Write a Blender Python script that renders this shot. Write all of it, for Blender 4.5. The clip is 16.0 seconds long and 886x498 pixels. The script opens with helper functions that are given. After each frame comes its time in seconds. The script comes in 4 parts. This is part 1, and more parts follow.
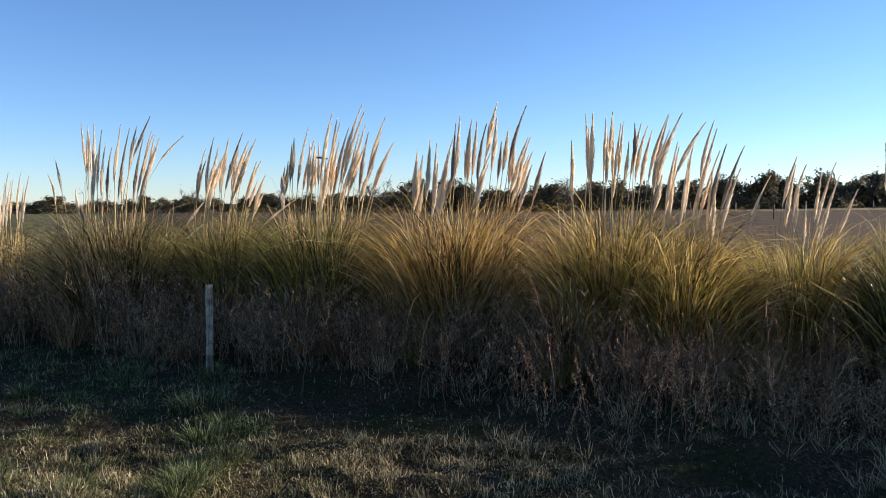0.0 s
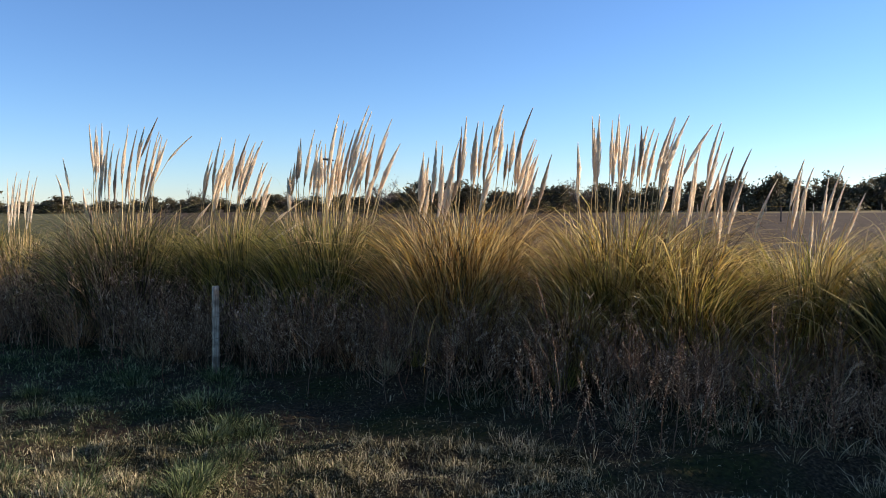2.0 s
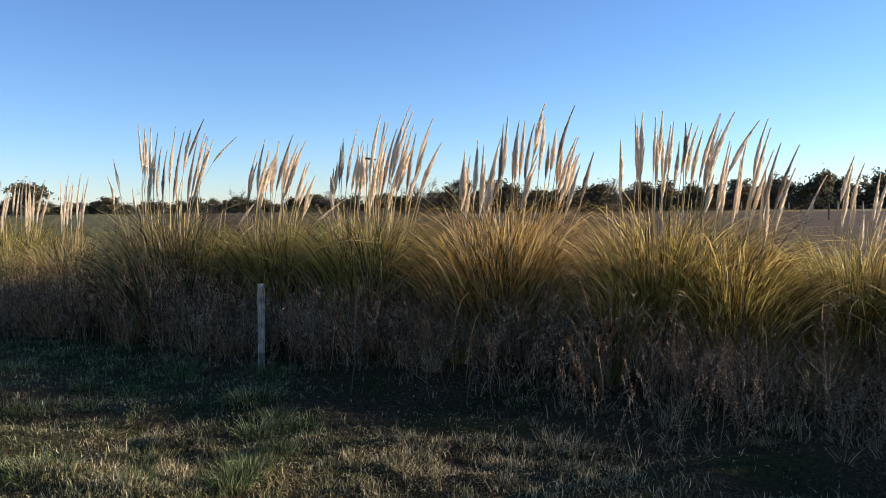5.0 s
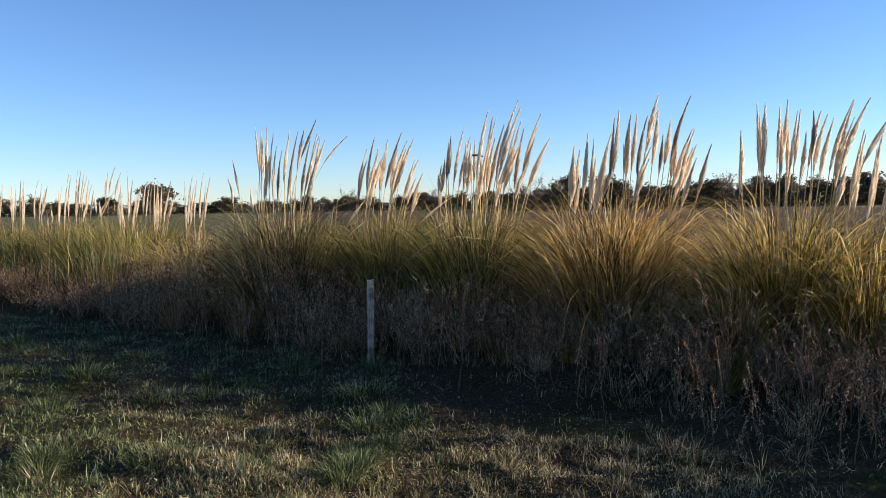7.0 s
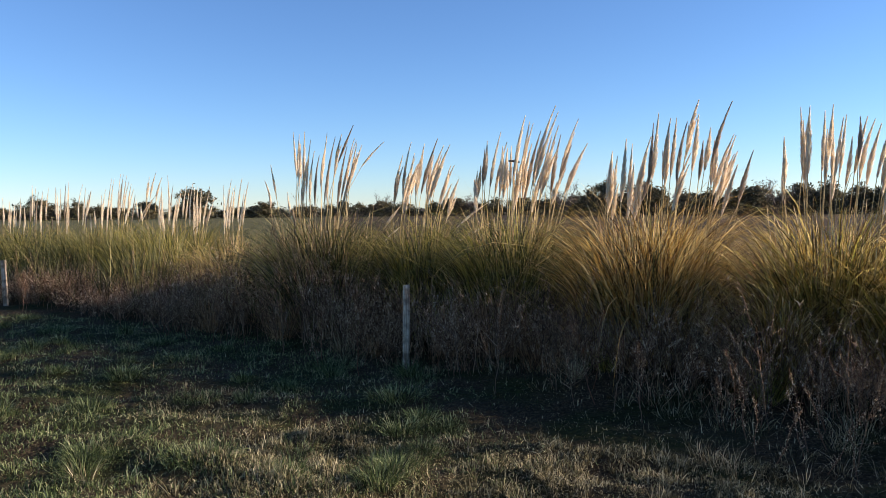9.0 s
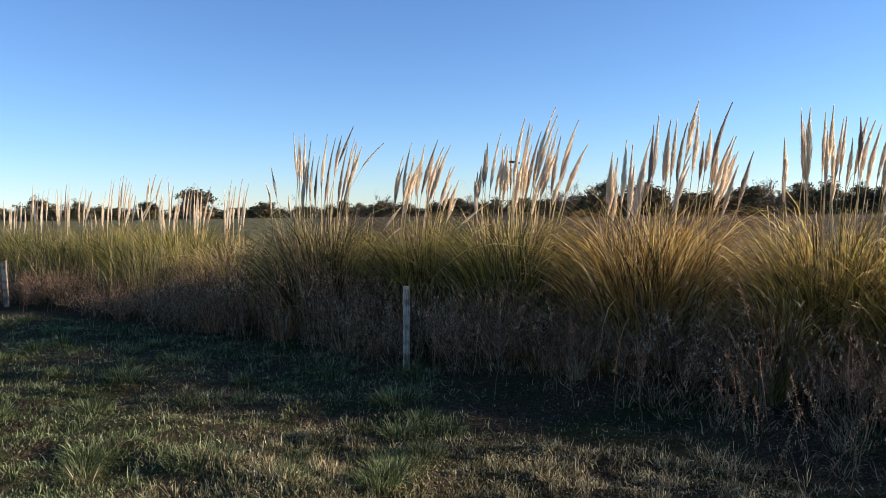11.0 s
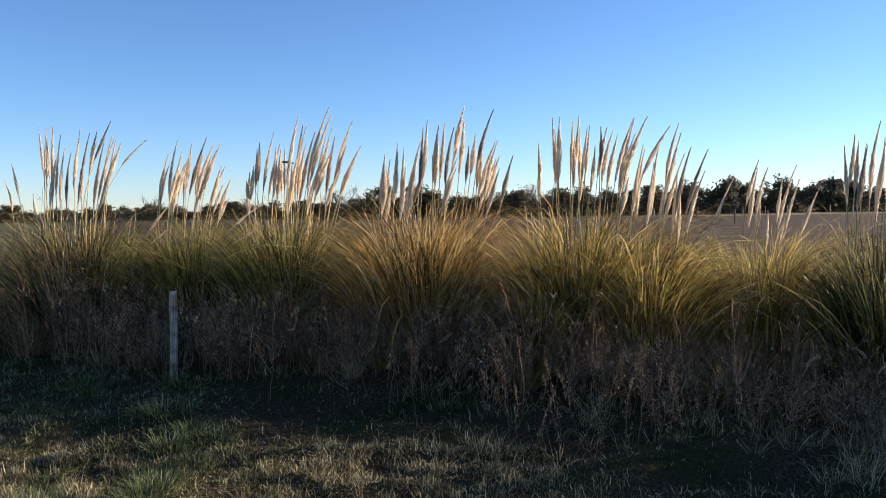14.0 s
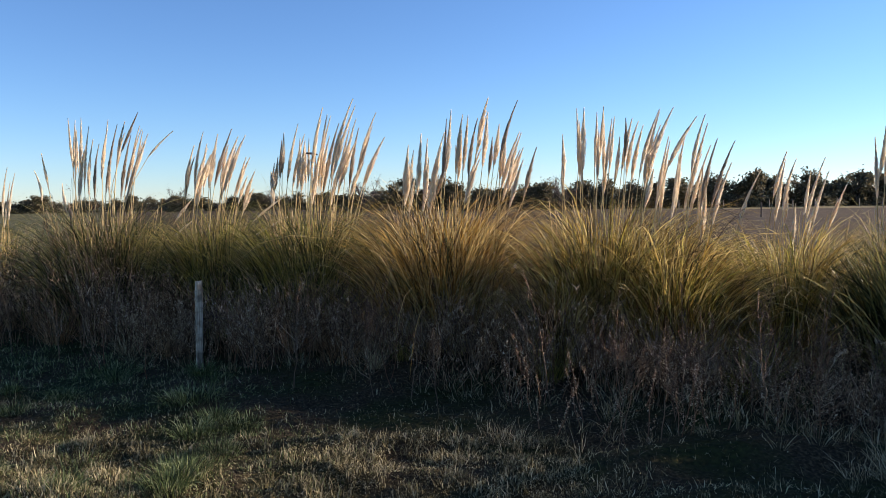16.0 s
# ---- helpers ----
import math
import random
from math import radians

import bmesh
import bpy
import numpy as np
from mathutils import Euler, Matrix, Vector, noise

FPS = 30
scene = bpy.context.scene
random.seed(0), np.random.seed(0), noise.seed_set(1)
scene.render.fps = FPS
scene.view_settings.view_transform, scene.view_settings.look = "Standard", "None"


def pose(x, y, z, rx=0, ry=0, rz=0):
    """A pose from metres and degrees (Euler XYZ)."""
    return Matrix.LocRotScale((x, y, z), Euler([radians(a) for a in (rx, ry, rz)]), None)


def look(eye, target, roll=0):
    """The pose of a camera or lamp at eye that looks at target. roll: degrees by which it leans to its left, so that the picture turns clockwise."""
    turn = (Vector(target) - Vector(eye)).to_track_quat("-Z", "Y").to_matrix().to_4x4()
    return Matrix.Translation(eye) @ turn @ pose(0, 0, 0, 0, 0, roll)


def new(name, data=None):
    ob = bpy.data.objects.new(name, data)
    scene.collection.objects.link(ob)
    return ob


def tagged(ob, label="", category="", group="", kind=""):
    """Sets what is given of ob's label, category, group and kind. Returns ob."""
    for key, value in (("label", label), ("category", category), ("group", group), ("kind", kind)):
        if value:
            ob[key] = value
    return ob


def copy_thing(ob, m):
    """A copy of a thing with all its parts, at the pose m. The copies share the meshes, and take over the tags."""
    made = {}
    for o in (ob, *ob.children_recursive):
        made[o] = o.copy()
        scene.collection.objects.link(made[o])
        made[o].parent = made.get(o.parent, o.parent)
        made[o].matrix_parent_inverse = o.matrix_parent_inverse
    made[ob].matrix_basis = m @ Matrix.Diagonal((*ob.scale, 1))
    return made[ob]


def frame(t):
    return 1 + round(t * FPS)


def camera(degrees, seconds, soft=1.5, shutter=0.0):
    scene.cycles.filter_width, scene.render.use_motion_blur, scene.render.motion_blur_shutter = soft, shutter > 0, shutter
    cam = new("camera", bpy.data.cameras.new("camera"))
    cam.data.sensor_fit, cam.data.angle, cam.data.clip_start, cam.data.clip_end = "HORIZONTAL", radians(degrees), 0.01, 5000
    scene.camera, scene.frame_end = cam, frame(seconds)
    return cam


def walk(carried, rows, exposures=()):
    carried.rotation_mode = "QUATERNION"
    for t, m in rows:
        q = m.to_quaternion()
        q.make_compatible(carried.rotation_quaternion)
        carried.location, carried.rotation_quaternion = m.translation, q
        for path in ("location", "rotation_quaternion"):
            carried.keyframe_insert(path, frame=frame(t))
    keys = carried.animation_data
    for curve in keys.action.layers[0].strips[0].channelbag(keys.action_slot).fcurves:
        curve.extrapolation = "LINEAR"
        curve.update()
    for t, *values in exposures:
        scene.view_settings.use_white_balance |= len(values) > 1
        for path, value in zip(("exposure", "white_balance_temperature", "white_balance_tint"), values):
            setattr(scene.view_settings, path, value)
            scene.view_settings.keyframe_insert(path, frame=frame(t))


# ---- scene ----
cam = camera(61.2, 16.0, soft=0.6)
PATH = [
    (0, (0.041, -0.349, 1.65), (0.034, 1.647, 1.523), -0.6),
    (0.5, (0.041, -0.342, 1.65), (0.031, 1.654, 1.516), -0.7),
    (1, (0.045, -0.346, 1.66), (0.033, 1.65, 1.526), -0.6),
    (1.5, (0.046, -0.354, 1.664), (0.021, 1.642, 1.532), -0.7),
    (2, (0.043, -0.353, 1.662), (0.02, 1.643, 1.538), -0.4),
    (2.5, (0.039, -0.36, 1.654), (-0.015, 1.635, 1.524), -0.4),
    (3, (0.032, -0.372, 1.653), (-0.042, 1.622, 1.529), -0.4),
    (3.2, (0.02, -0.387, 1.653), (-0.061, 1.607, 1.525), -0.5),
    (5.5, (0.01, -0.383, 1.649), (-0.159, 1.605, 1.525), -0.7),
    (6, (0.003, -0.36, 1.644), (-0.249, 1.62, 1.513), -0.8),
    (6.5, (-0.008, -0.33, 1.639), (-0.355, 1.635, 1.513), -1.0),
    (7, (-0.015, -0.329, 1.64), (-0.42, 1.626, 1.513), -1.1),
    (7.5, (-0.025, -0.319, 1.638), (-0.467, 1.628, 1.513), -0.7),
    (8, (-0.03, -0.324, 1.634), (-0.478, 1.622, 1.519), -0.4),
    (8.5, (-0.033, -0.315, 1.63), (-0.484, 1.631, 1.524), -0.6),
    (9, (-0.037, -0.322, 1.638), (-0.53, 1.613, 1.528), -0.8),
    (9.2, (-0.041, -0.32, 1.638), (-0.543, 1.613, 1.529), -0.9),
    (11.3, (-0.032, -0.32, 1.649), (-0.522, 1.616, 1.539), -0.8),
    (11.5, (-0.013, -0.316, 1.648), (-0.468, 1.628, 1.54), -0.7),
    (12, (-0.002, -0.333, 1.642), (-0.328, 1.638, 1.535), -0.9),
    (12.5, (0.007, -0.351, 1.643), (-0.194, 1.637, 1.544), -0.8),
    (13, (0.022, -0.358, 1.646), (-0.06, 1.637, 1.545), -1.0),
    (13.5, (0.025, -0.329, 1.626), (0.063, 1.668, 1.52), -1.0),
    (14, (0.024, -0.322, 1.619), (0.106, 1.674, 1.509), -0.9),
    (14.5, (0.034, -0.308, 1.622), (0.166, 1.684, 1.507), -0.9),
    (15, (0.032, -0.311, 1.611), (0.199, 1.678, 1.492), -1.0),
    (15.5, (0.038, -0.343, 1.616), (0.129, 1.652, 1.502), -0.6),
    (16, (0.019, -0.326, 1.612), (0.041, 1.67, 1.482), -0.7),
]
walk(cam, [(t, look(eye, target, roll)) for t, eye, target, roll in PATH])

# ---- sky, sun and exposure ----
SUN_AZ, SUN_EL = 74.0, 16.5      # degrees clockwise from +y, and above the horizon
world = bpy.data.worlds.new("sky")
scene.world = world
world.use_nodes = True
wn = world.node_tree.nodes
sky = wn.new("ShaderNodeTexSky")
sky.sky_type = "NISHITA"
sky.sun_disc = False
sky.sun_elevation = radians(SUN_EL)
sky.sun_rotation = radians(SUN_AZ)
sky.air_density, sky.dust_density, sky.ozone_density = 0.88, 0.0, 4.8
wn["Background"].inputs["Strength"].default_value = 0.085
world.node_tree.links.new(sky.outputs["Color"], wn["Background"].inputs["Color"])
sun = new("sun", bpy.data.lights.new("sun", "SUN"))
sun.data.energy, sun.data.angle, sun.data.color = 5.0, radians(0.6), (1.0, 0.83, 0.64)
to_sun = Vector((math.sin(radians(SUN_AZ)) * math.cos(radians(SUN_EL)), math.cos(radians(SUN_AZ)) * math.cos(radians(SUN_EL)), math.sin(radians(SUN_EL))))
sun.matrix_world = look(to_sun * 60, (0, 0, 0))
scene.view_settings.exposure = 1.12
scene.view_settings.use_white_balance = True
scene.view_settings.white_balance_temperature, scene.view_settings.white_balance_tint = 6100, 16

rng = np.random.default_rng(7)


# ---- materials ----
def ramp_of(nodes, stops):
    ramp = nodes.new("ShaderNodeValToRGB")
    while len(ramp.color_ramp.elements) < len(stops):
        ramp.color_ramp.elements.new(0.5)
    for e, (p, c) in zip(ramp.color_ramp.elements, stops):
        e.position, e.color = p, (*c, 1)
    return ramp


def plant_material(name, stops, see_through=0.35, rough=0.6, by="island", gloss=0.25):
    """Leaves, hairs and stalks: colour varies from piece to piece, and light comes through from behind."""
    m = bpy.data.materials.new(name)
    m.use_nodes = True
    n, l = m.node_tree.nodes, m.node_tree.links
    bsdf, out = n["Principled BSDF"], n["Material Output"]
    ramp = ramp_of(n, stops)
    if by == "island":
        geo = n.new("ShaderNodeNewGeometry")
        source = geo.outputs["Random Per Island"]
    else:
        info = n.new("ShaderNodeObjectInfo")
        source = info.outputs["Random"]
    coord = n.new("ShaderNodeTexCoord")
    tex = n.new("ShaderNodeTexNoise")
    tex.inputs["Scale"].default_value, tex.inputs["Detail"].default_value = 2.2, 4
    l.new(coord.outputs["Object"], tex.inputs["Vector"])
    mix = n.new("ShaderNodeMath")
    mix.operation = "MULTIPLY_ADD"
    mix.inputs[1].default_value, mix.inputs[2].default_value = 0.9, -0.42
    l.new(tex.outputs["Fac"], mix.inputs[0])
    add = n.new("ShaderNodeMath")
    add.operation, add.use_clamp = "ADD", True
    l.new(source, add.inputs[0])
    l.new(mix.outputs[0], add.inputs[1])
    l.new(add.outputs[0], ramp.inputs["Fac"])
    l.new(ramp.outputs["Color"], bsdf.inputs["Base Color"])
    bsdf.inputs["Roughness"].default_value = rough
    bsdf.inputs["Specular IOR Level"].default_value = gloss
    if see_through:
        tr = n.new("ShaderNodeBsdfTranslucent")
        l.new(ramp.outputs["Color"], tr.inputs["Color"])
        mx = n.new("ShaderNodeMixShader")
        mx.inputs[0].default_value = see_through
        l.new(bsdf.outputs[0], mx.inputs[1])
        l.new(tr.outputs[0], mx.inputs[2])
        l.new(mx.outputs[0], out.inputs["Surface"])
    return m


LEAF_GOLD = plant_material("dry_pampas_leaf", [(0.0, (0.05, 0.032, 0.010)), (0.3, (0.20, 0.13, 0.032)), (0.6, (0.55, 0.38, 0.09)), (1.0, (0.86, 0.69, 0.29))], 0.55, 0.45, gloss=0.5)
LEAF_GREEN = plant_material("green_pampas_leaf", [(0.0, (0.032, 0.033, 0.009)), (0.35, (0.145, 0.138, 0.028)), (0.68, (0.42, 0.36, 0.07)), (1.0, (0.72, 0.60, 0.19))], 0.6, 0.5, gloss=0.5)
LEAF_DARK = plant_material("dark_green_pampas_leaf", [(0.0, (0.018, 0.022, 0.008)), (0.4, (0.075, 0.080, 0.026)), (0.72, (0.28, 0.25, 0.075)), (1.0, (0.62, 0.52, 0.20))], 0.5, 0.45, gloss=0.4)
PLUME = plant_material("plume_hair", [(0.0, (0.74, 0.62, 0.45)), (0.5, (0.88, 0.77, 0.59)), (1.0, (0.95, 0.88, 0.72))], 0.55, 0.8)
PLUME_GREY = plant_material("grey_plume_hair", [(0.0, (0.36, 0.28, 0.20)), (0.5, (0.46, 0.37, 0.27)), (1.0, (0.58, 0.48, 0.36))], 0.5, 0.8)
LEAF_RUST = plant_material("rusty_pampas_leaf", [(0.0, (0.05, 0.027, 0.009)), (0.3, (0.24, 0.135, 0.034)), (0.6, (0.62, 0.40, 0.10)), (1.0, (0.90, 0.70, 0.31))], 0.65, 0.5, gloss=0.5)
STALK = plant_material("straw_stalk", [(0.0, (0.34, 0.24, 0.10)), (0.5, (0.50, 0.37, 0.16)), (1.0, (0.62, 0.50, 0.26))], 0.15, 0.5, by="object")
STALK_OLD = plant_material("old_straw_stalk", [(0.0, (0.10, 0.075, 0.022)), (0.35, (0.30, 0.21, 0.075)), (0.6, (0.52, 0.36, 0.15)), (1.0, (0.78, 0.60, 0.33))], 0.25, 0.5)
TWIG = plant_material("grey_brown_twig", [(0.0, (0.03, 0.017, 0.010)), (0.5, (0.13, 0.078, 0.045)), (0.8, (0.33, 0.22, 0.135)), (1.0, (0.66, 0.50, 0.34))], 0.1, 0.85)
TWIG_DARK = plant_material("dark_weed_stem", [(0.0, (0.03, 0.015, 0.008)), (0.5, (0.13, 0.070, 0.038)), (0.82, (0.32, 0.195, 0.11)), (1.0, (0.58, 0.42, 0.26))], 0.1, 0.85)
TWIG_RED = plant_material("reddish_twig", [(0.0, (0.04, 0.018, 0.010)), (0.55, (0.16, 0.075, 0.038)), (1.0, (0.50, 0.30, 0.17))], 0.1, 0.85)
BRUSH = plant_material("reddish_dry_grass", [(0.0, (0.08, 0.04, 0.018)), (0.5, (0.31, 0.165, 0.075)), (1.0, (0.64, 0.42, 0.22))], 0.5)
SEED = plant_material("pale_seed_head", [(0.0, (0.20, 0.12, 0.062)), (0.5, (0.52, 0.36, 0.21)), (1.0, (0.82, 0.65, 0.43))], 0.35, 0.9)
SEED_PALE = plant_material("fluffy_pale_seed", [(0.0, (0.26, 0.18, 0.105)), (0.45, (0.60, 0.46, 0.30)), (1.0, (0.88, 0.74, 0.54))], 0.4, 0.9)
SHRUB = plant_material("dark_bark_twig", [(0.0, (0.018, 0.013, 0.012)), (1.0, (0.048, 0.036, 0.03))], 0.0, 0.8)
GRASS_DRY = plant_material("dry_grass_blade", [(0.0, (0.024, 0.020, 0.009)), (0.42, (0.105, 0.090, 0.042)), (0.74, (0.29, 0.25, 0.13)), (1.0, (0.64, 0.56, 0.34))], 0.35)
GRASS_GREEN = plant_material("green_grass_blade", [(0.0, (0.012, 0.018, 0.006)), (0.42, (0.055, 0.080, 0.025)), (0.78, (0.17, 0.21, 0.075)), (1.0, (0.42, 0.45, 0.22))], 0.35)
GRASS_PALE = plant_material("bleached_grass_blade", [(0.0, (0.11, 0.078, 0.034)), (0.45, (0.33, 0.245, 0.12)), (1.0, (0.84, 0.71, 0.45))], 0.4)
TREE_LEAF = plant_material("tree_leaf", [(0.0, (0.05, 0.052, 0.03)), (0.5, (0.10, 0.092, 0.05)), (1.0, (0.21, 0.17, 0.095))], 0.3)
TREE_TWIG = plant_material("bare_crown_twig", [(0.0, (0.05, 0.04, 0.032)), (1.0, (0.14, 0.11, 0.09))], 0.0)
BARK = plant_material("tree_bark", [(0.0, (0.05, 0.04, 0.03)), (1.0, (0.12, 0.09, 0.07))], 0.0, 0.9, by="object")


def wood_material():
    m = bpy.data.materials.new("weathered_post_wood")
    m.use_nodes = True
    n, l = m.node_tree.nodes, m.node_tree.links
    bsdf = n["Principled BSDF"]
    coord, grain_map = n.new("ShaderNodeTexCoord"), n.new("ShaderNodeMapping")
    grain_map.inputs["Scale"].default_value = (60, 60, 3)
    grain, stain = n.new("ShaderNodeTexNoise"), n.new("ShaderNodeTexNoise")
    grain.inputs["Scale"].default_value, grain.inputs["Detail"].default_value = 1.5, 6
    stain.inputs["Scale"].default_value, stain.inputs["Detail"].default_value = 9, 5
    l.new(coord.outputs["Object"], grain_map.inputs["Vector"])
    l.new(grain_map.outputs[0], grain.inputs["Vector"])
    l.new(coord.outputs["Object"], stain.inputs["Vector"])
    r1 = ramp_of(n, [(0.3, (0.22, 0.165, 0.11)), (0.55, (0.54, 0.45, 0.33)), (0.8, (0.72, 0.63, 0.48))])
    r2 = ramp_of(n, [(0.42, (0.25, 0.22, 0.20)), (0.56, (1, 1, 1))])
    l.new(grain.outputs["Fac"], r1.inputs["Fac"])
    l.new(stain.outputs["Fac"], r2.inputs["Fac"])
    mul = n.new("ShaderNodeMix")
    mul.data_type, mul.blend_type = "RGBA", "MULTIPLY"
    mul.inputs[0].default_value = 0.8
    l.new(r1.outputs["Color"], mul.inputs[6])
    l.new(r2.outputs["Color"], mul.inputs[7])
    l.new(mul.outputs[2], bsdf.inputs["Base Color"])
    bsdf.inputs["Roughness"].default_value = 0.85
    bump = n.new("ShaderNodeBump")
    bump.inputs["Strength"].default_value, bump.inputs["Distance"].default_value = 0.6, 0.004
    l.new(grain.outputs["Fac"], bump.inputs["Height"])
    l.new(bump.outputs[0], bsdf.inputs["Normal"])
    return m


def plain_material(name, colour, rough=0.6, metal=0.0):
    m = bpy.data.materials.new(name)
    m.use_nodes = True
    n, l = m.node_tree.nodes, m.node_tree.links
    tex = n.new("ShaderNodeTexNoise")
    tex.inputs["Scale"].default_value = 30
    ramp = ramp_of(n, [(0.3, tuple(c * 0.6 for c in colour)), (0.7, colour)])
    l.new(tex.outputs["Fac"], ramp.inputs["Fac"])
    l.new(ramp.outputs["Color"], n["Principled BSDF"].inputs["Base Color"])
    n["Principled BSDF"].inputs["Roughness"].default_value = rough
    n["Principled BSDF"].inputs["Metallic"].default_value = metal
    return m


WOOD = wood_material()
WIRE = plain_material("rusty_wire", (0.22, 0.15, 0.11), 0.6, 0.6)

FENCE_SLOPE = -0.425


def fence_y(x):
    return 7.0 + FENCE_SLOPE * (x + 2.3)


def ground_material():
    """Thatch and soil by the camera, a bare ploughed field past the fence, pale dry grass at its far end."""
    m = bpy.data.materials.new("verge_and_ploughed_field")
    m.use_nodes = True
    n, l = m.node_tree.nodes, m.node_tree.links
    bsdf = n["Principled BSDF"]
    coord = n.new("ShaderNodeTexCoord")
    sep = n.new("ShaderNodeSeparateXYZ")
    l.new(coord.outputs["Object"], sep.inputs[0])

    def noise_of(scale, detail=6, stretch=None):
        t = n.new("ShaderNodeTexNoise")
        t.inputs["Scale"].default_value, t.inputs["Detail"].default_value = scale, detail
        if stretch:
            mp = n.new("ShaderNodeMapping")
            mp.inputs["Scale"].default_value = stretch
            l.new(coord.outputs["Object"], mp.inputs["Vector"])
            l.new(mp.outputs[0], t.inputs["Vector"])
        else:
            l.new(coord.outputs["Object"], t.inputs["Vector"])
        return t.outputs["Fac"]

    def maths(op, a, b, clamp=False):
        t = n.new("ShaderNodeMath")
        t.operation, t.use_clamp = op, clamp
        for k, v in enumerate((a, b)):
            if isinstance(v, (int, float)):
                t.inputs[k].default_value = v
            else:
                l.new(v, t.inputs[k])
        return t.outputs[0]

    def blend(f, a, b):
        t = n.new("ShaderNodeMix")
        t.data_type = "RGBA"
        l.new(f, t.inputs[0])
        l.new(a, t.inputs[6])
        l.new(b, t.inputs[7])
        return t.outputs[2]

    def coloured(fac, stops):
        r = ramp_of(n, stops)
        l.new(fac, r.inputs["Fac"])
        return r.outputs["Color"]

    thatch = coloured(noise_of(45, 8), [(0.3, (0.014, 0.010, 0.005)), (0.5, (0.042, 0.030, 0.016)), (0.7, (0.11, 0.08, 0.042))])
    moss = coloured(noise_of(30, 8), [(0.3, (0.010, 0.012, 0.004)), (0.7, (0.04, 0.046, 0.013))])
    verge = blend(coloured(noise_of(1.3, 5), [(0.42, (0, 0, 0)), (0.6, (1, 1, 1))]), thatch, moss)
    clods = coloured(noise_of(1.6, 10), [(0.3, (0.018, 0.012, 0.006)), (0.5, (0.068, 0.046, 0.025)), (0.7, (0.14, 0.098, 0.054))])
    rows = coloured(noise_of(1.0, 5, (0.03, 0.5, 1)), [(0.35, (0.030, 0.021, 0.012)), (0.65, (0.105, 0.074, 0.042))])
    half = n.new("ShaderNodeMix")
    half.data_type = "RGBA"
    half.inputs[0].default_value = 0.5
    l.new(clods, half.inputs[6])
    l.new(rows, half.inputs[7])
    field = half.outputs[2]
    pale = coloured(noise_of(0.12, 6, (0.25, 1, 1)), [(0.3, (0.13, 0.10, 0.045)), (0.7, (0.26, 0.21, 0.10))])
    depth = maths("ADD", sep.outputs["Y"], maths("MULTIPLY", sep.outputs["X"], -FENCE_SLOPE))
    wobble = maths("MULTIPLY", maths("SUBTRACT", noise_of(0.6), 0.5), 2.0)
    f1 = maths("MULTIPLY", maths("SUBTRACT", maths("ADD", depth, wobble), 9.6), 1.0, True)
    far = maths("ADD", sep.outputs["Y"], maths("MULTIPLY", maths("SUBTRACT", noise_of(0.05), 0.5), 18))
    f2 = maths("MULTIPLY", maths("MULTIPLY", maths("SUBTRACT", far, 96.0), 0.4, True), maths("MULTIPLY", maths("SUBTRACT", sep.outputs["X"], 24.0), 0.12, True))
    olive = coloured(noise_of(0.9, 8), [(0.3, (0.05, 0.05, 0.02)), (0.5, (0.10, 0.095, 0.042)), (0.7, (0.19, 0.165, 0.08))])
    side = maths("SUBTRACT", maths("MULTIPLY", sep.outputs["X"], -1.0), maths("MULTIPLY", sep.outputs["Y"], 0.42))
    f3 = maths("MULTIPLY", maths("ADD", side, maths("MULTIPLY", wobble, 2.0)), 0.25, True)
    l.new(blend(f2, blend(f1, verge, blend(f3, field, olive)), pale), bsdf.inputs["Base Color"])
    bsdf.inputs["Roughness"].default_value = 0.95
    bsdf.inputs["Specular IOR Level"].default_value = 0.1
    bump = n.new("ShaderNodeBump")
    bump.inputs["Strength"].default_value, bump.inputs["Distance"].default_value = 1.0, 0.05
    l.new(noise_of(14, 8), bump.inputs["Height"])
    l.new(bump.outputs[0], bsdf.inputs["Normal"])
    return m


# ---- mesh helpers ----
def mesh_of(name, verts, quads, material):
    """A mesh from arrays of points and four-cornered faces."""
    me = bpy.data.meshes.new(name)
    verts, quads = np.asarray(verts, np.float32).reshape(-1, 3), np.asarray(quads, np.int32).reshape(-1, 4)
    me.vertices.add(len(verts))
    me.vertices.foreach_set("co", verts.ravel())
    me.loops.add(quads.size)
    me.loops.foreach_set("vertex_index", quads.ravel())
    me.polygons.add(len(quads))
    me.polygons.foreach_set("loop_start", np.arange(0, quads.size, 4, dtype=np.int32))
    me.polygons.foreach_set("loop_total", np.full(len(quads), 4, np.int32))
    me.polygons.foreach_set("use_smooth", np.ones(len(quads), bool))
    me.materials.append(material)
    me.update(calc_edges=True)
    return me


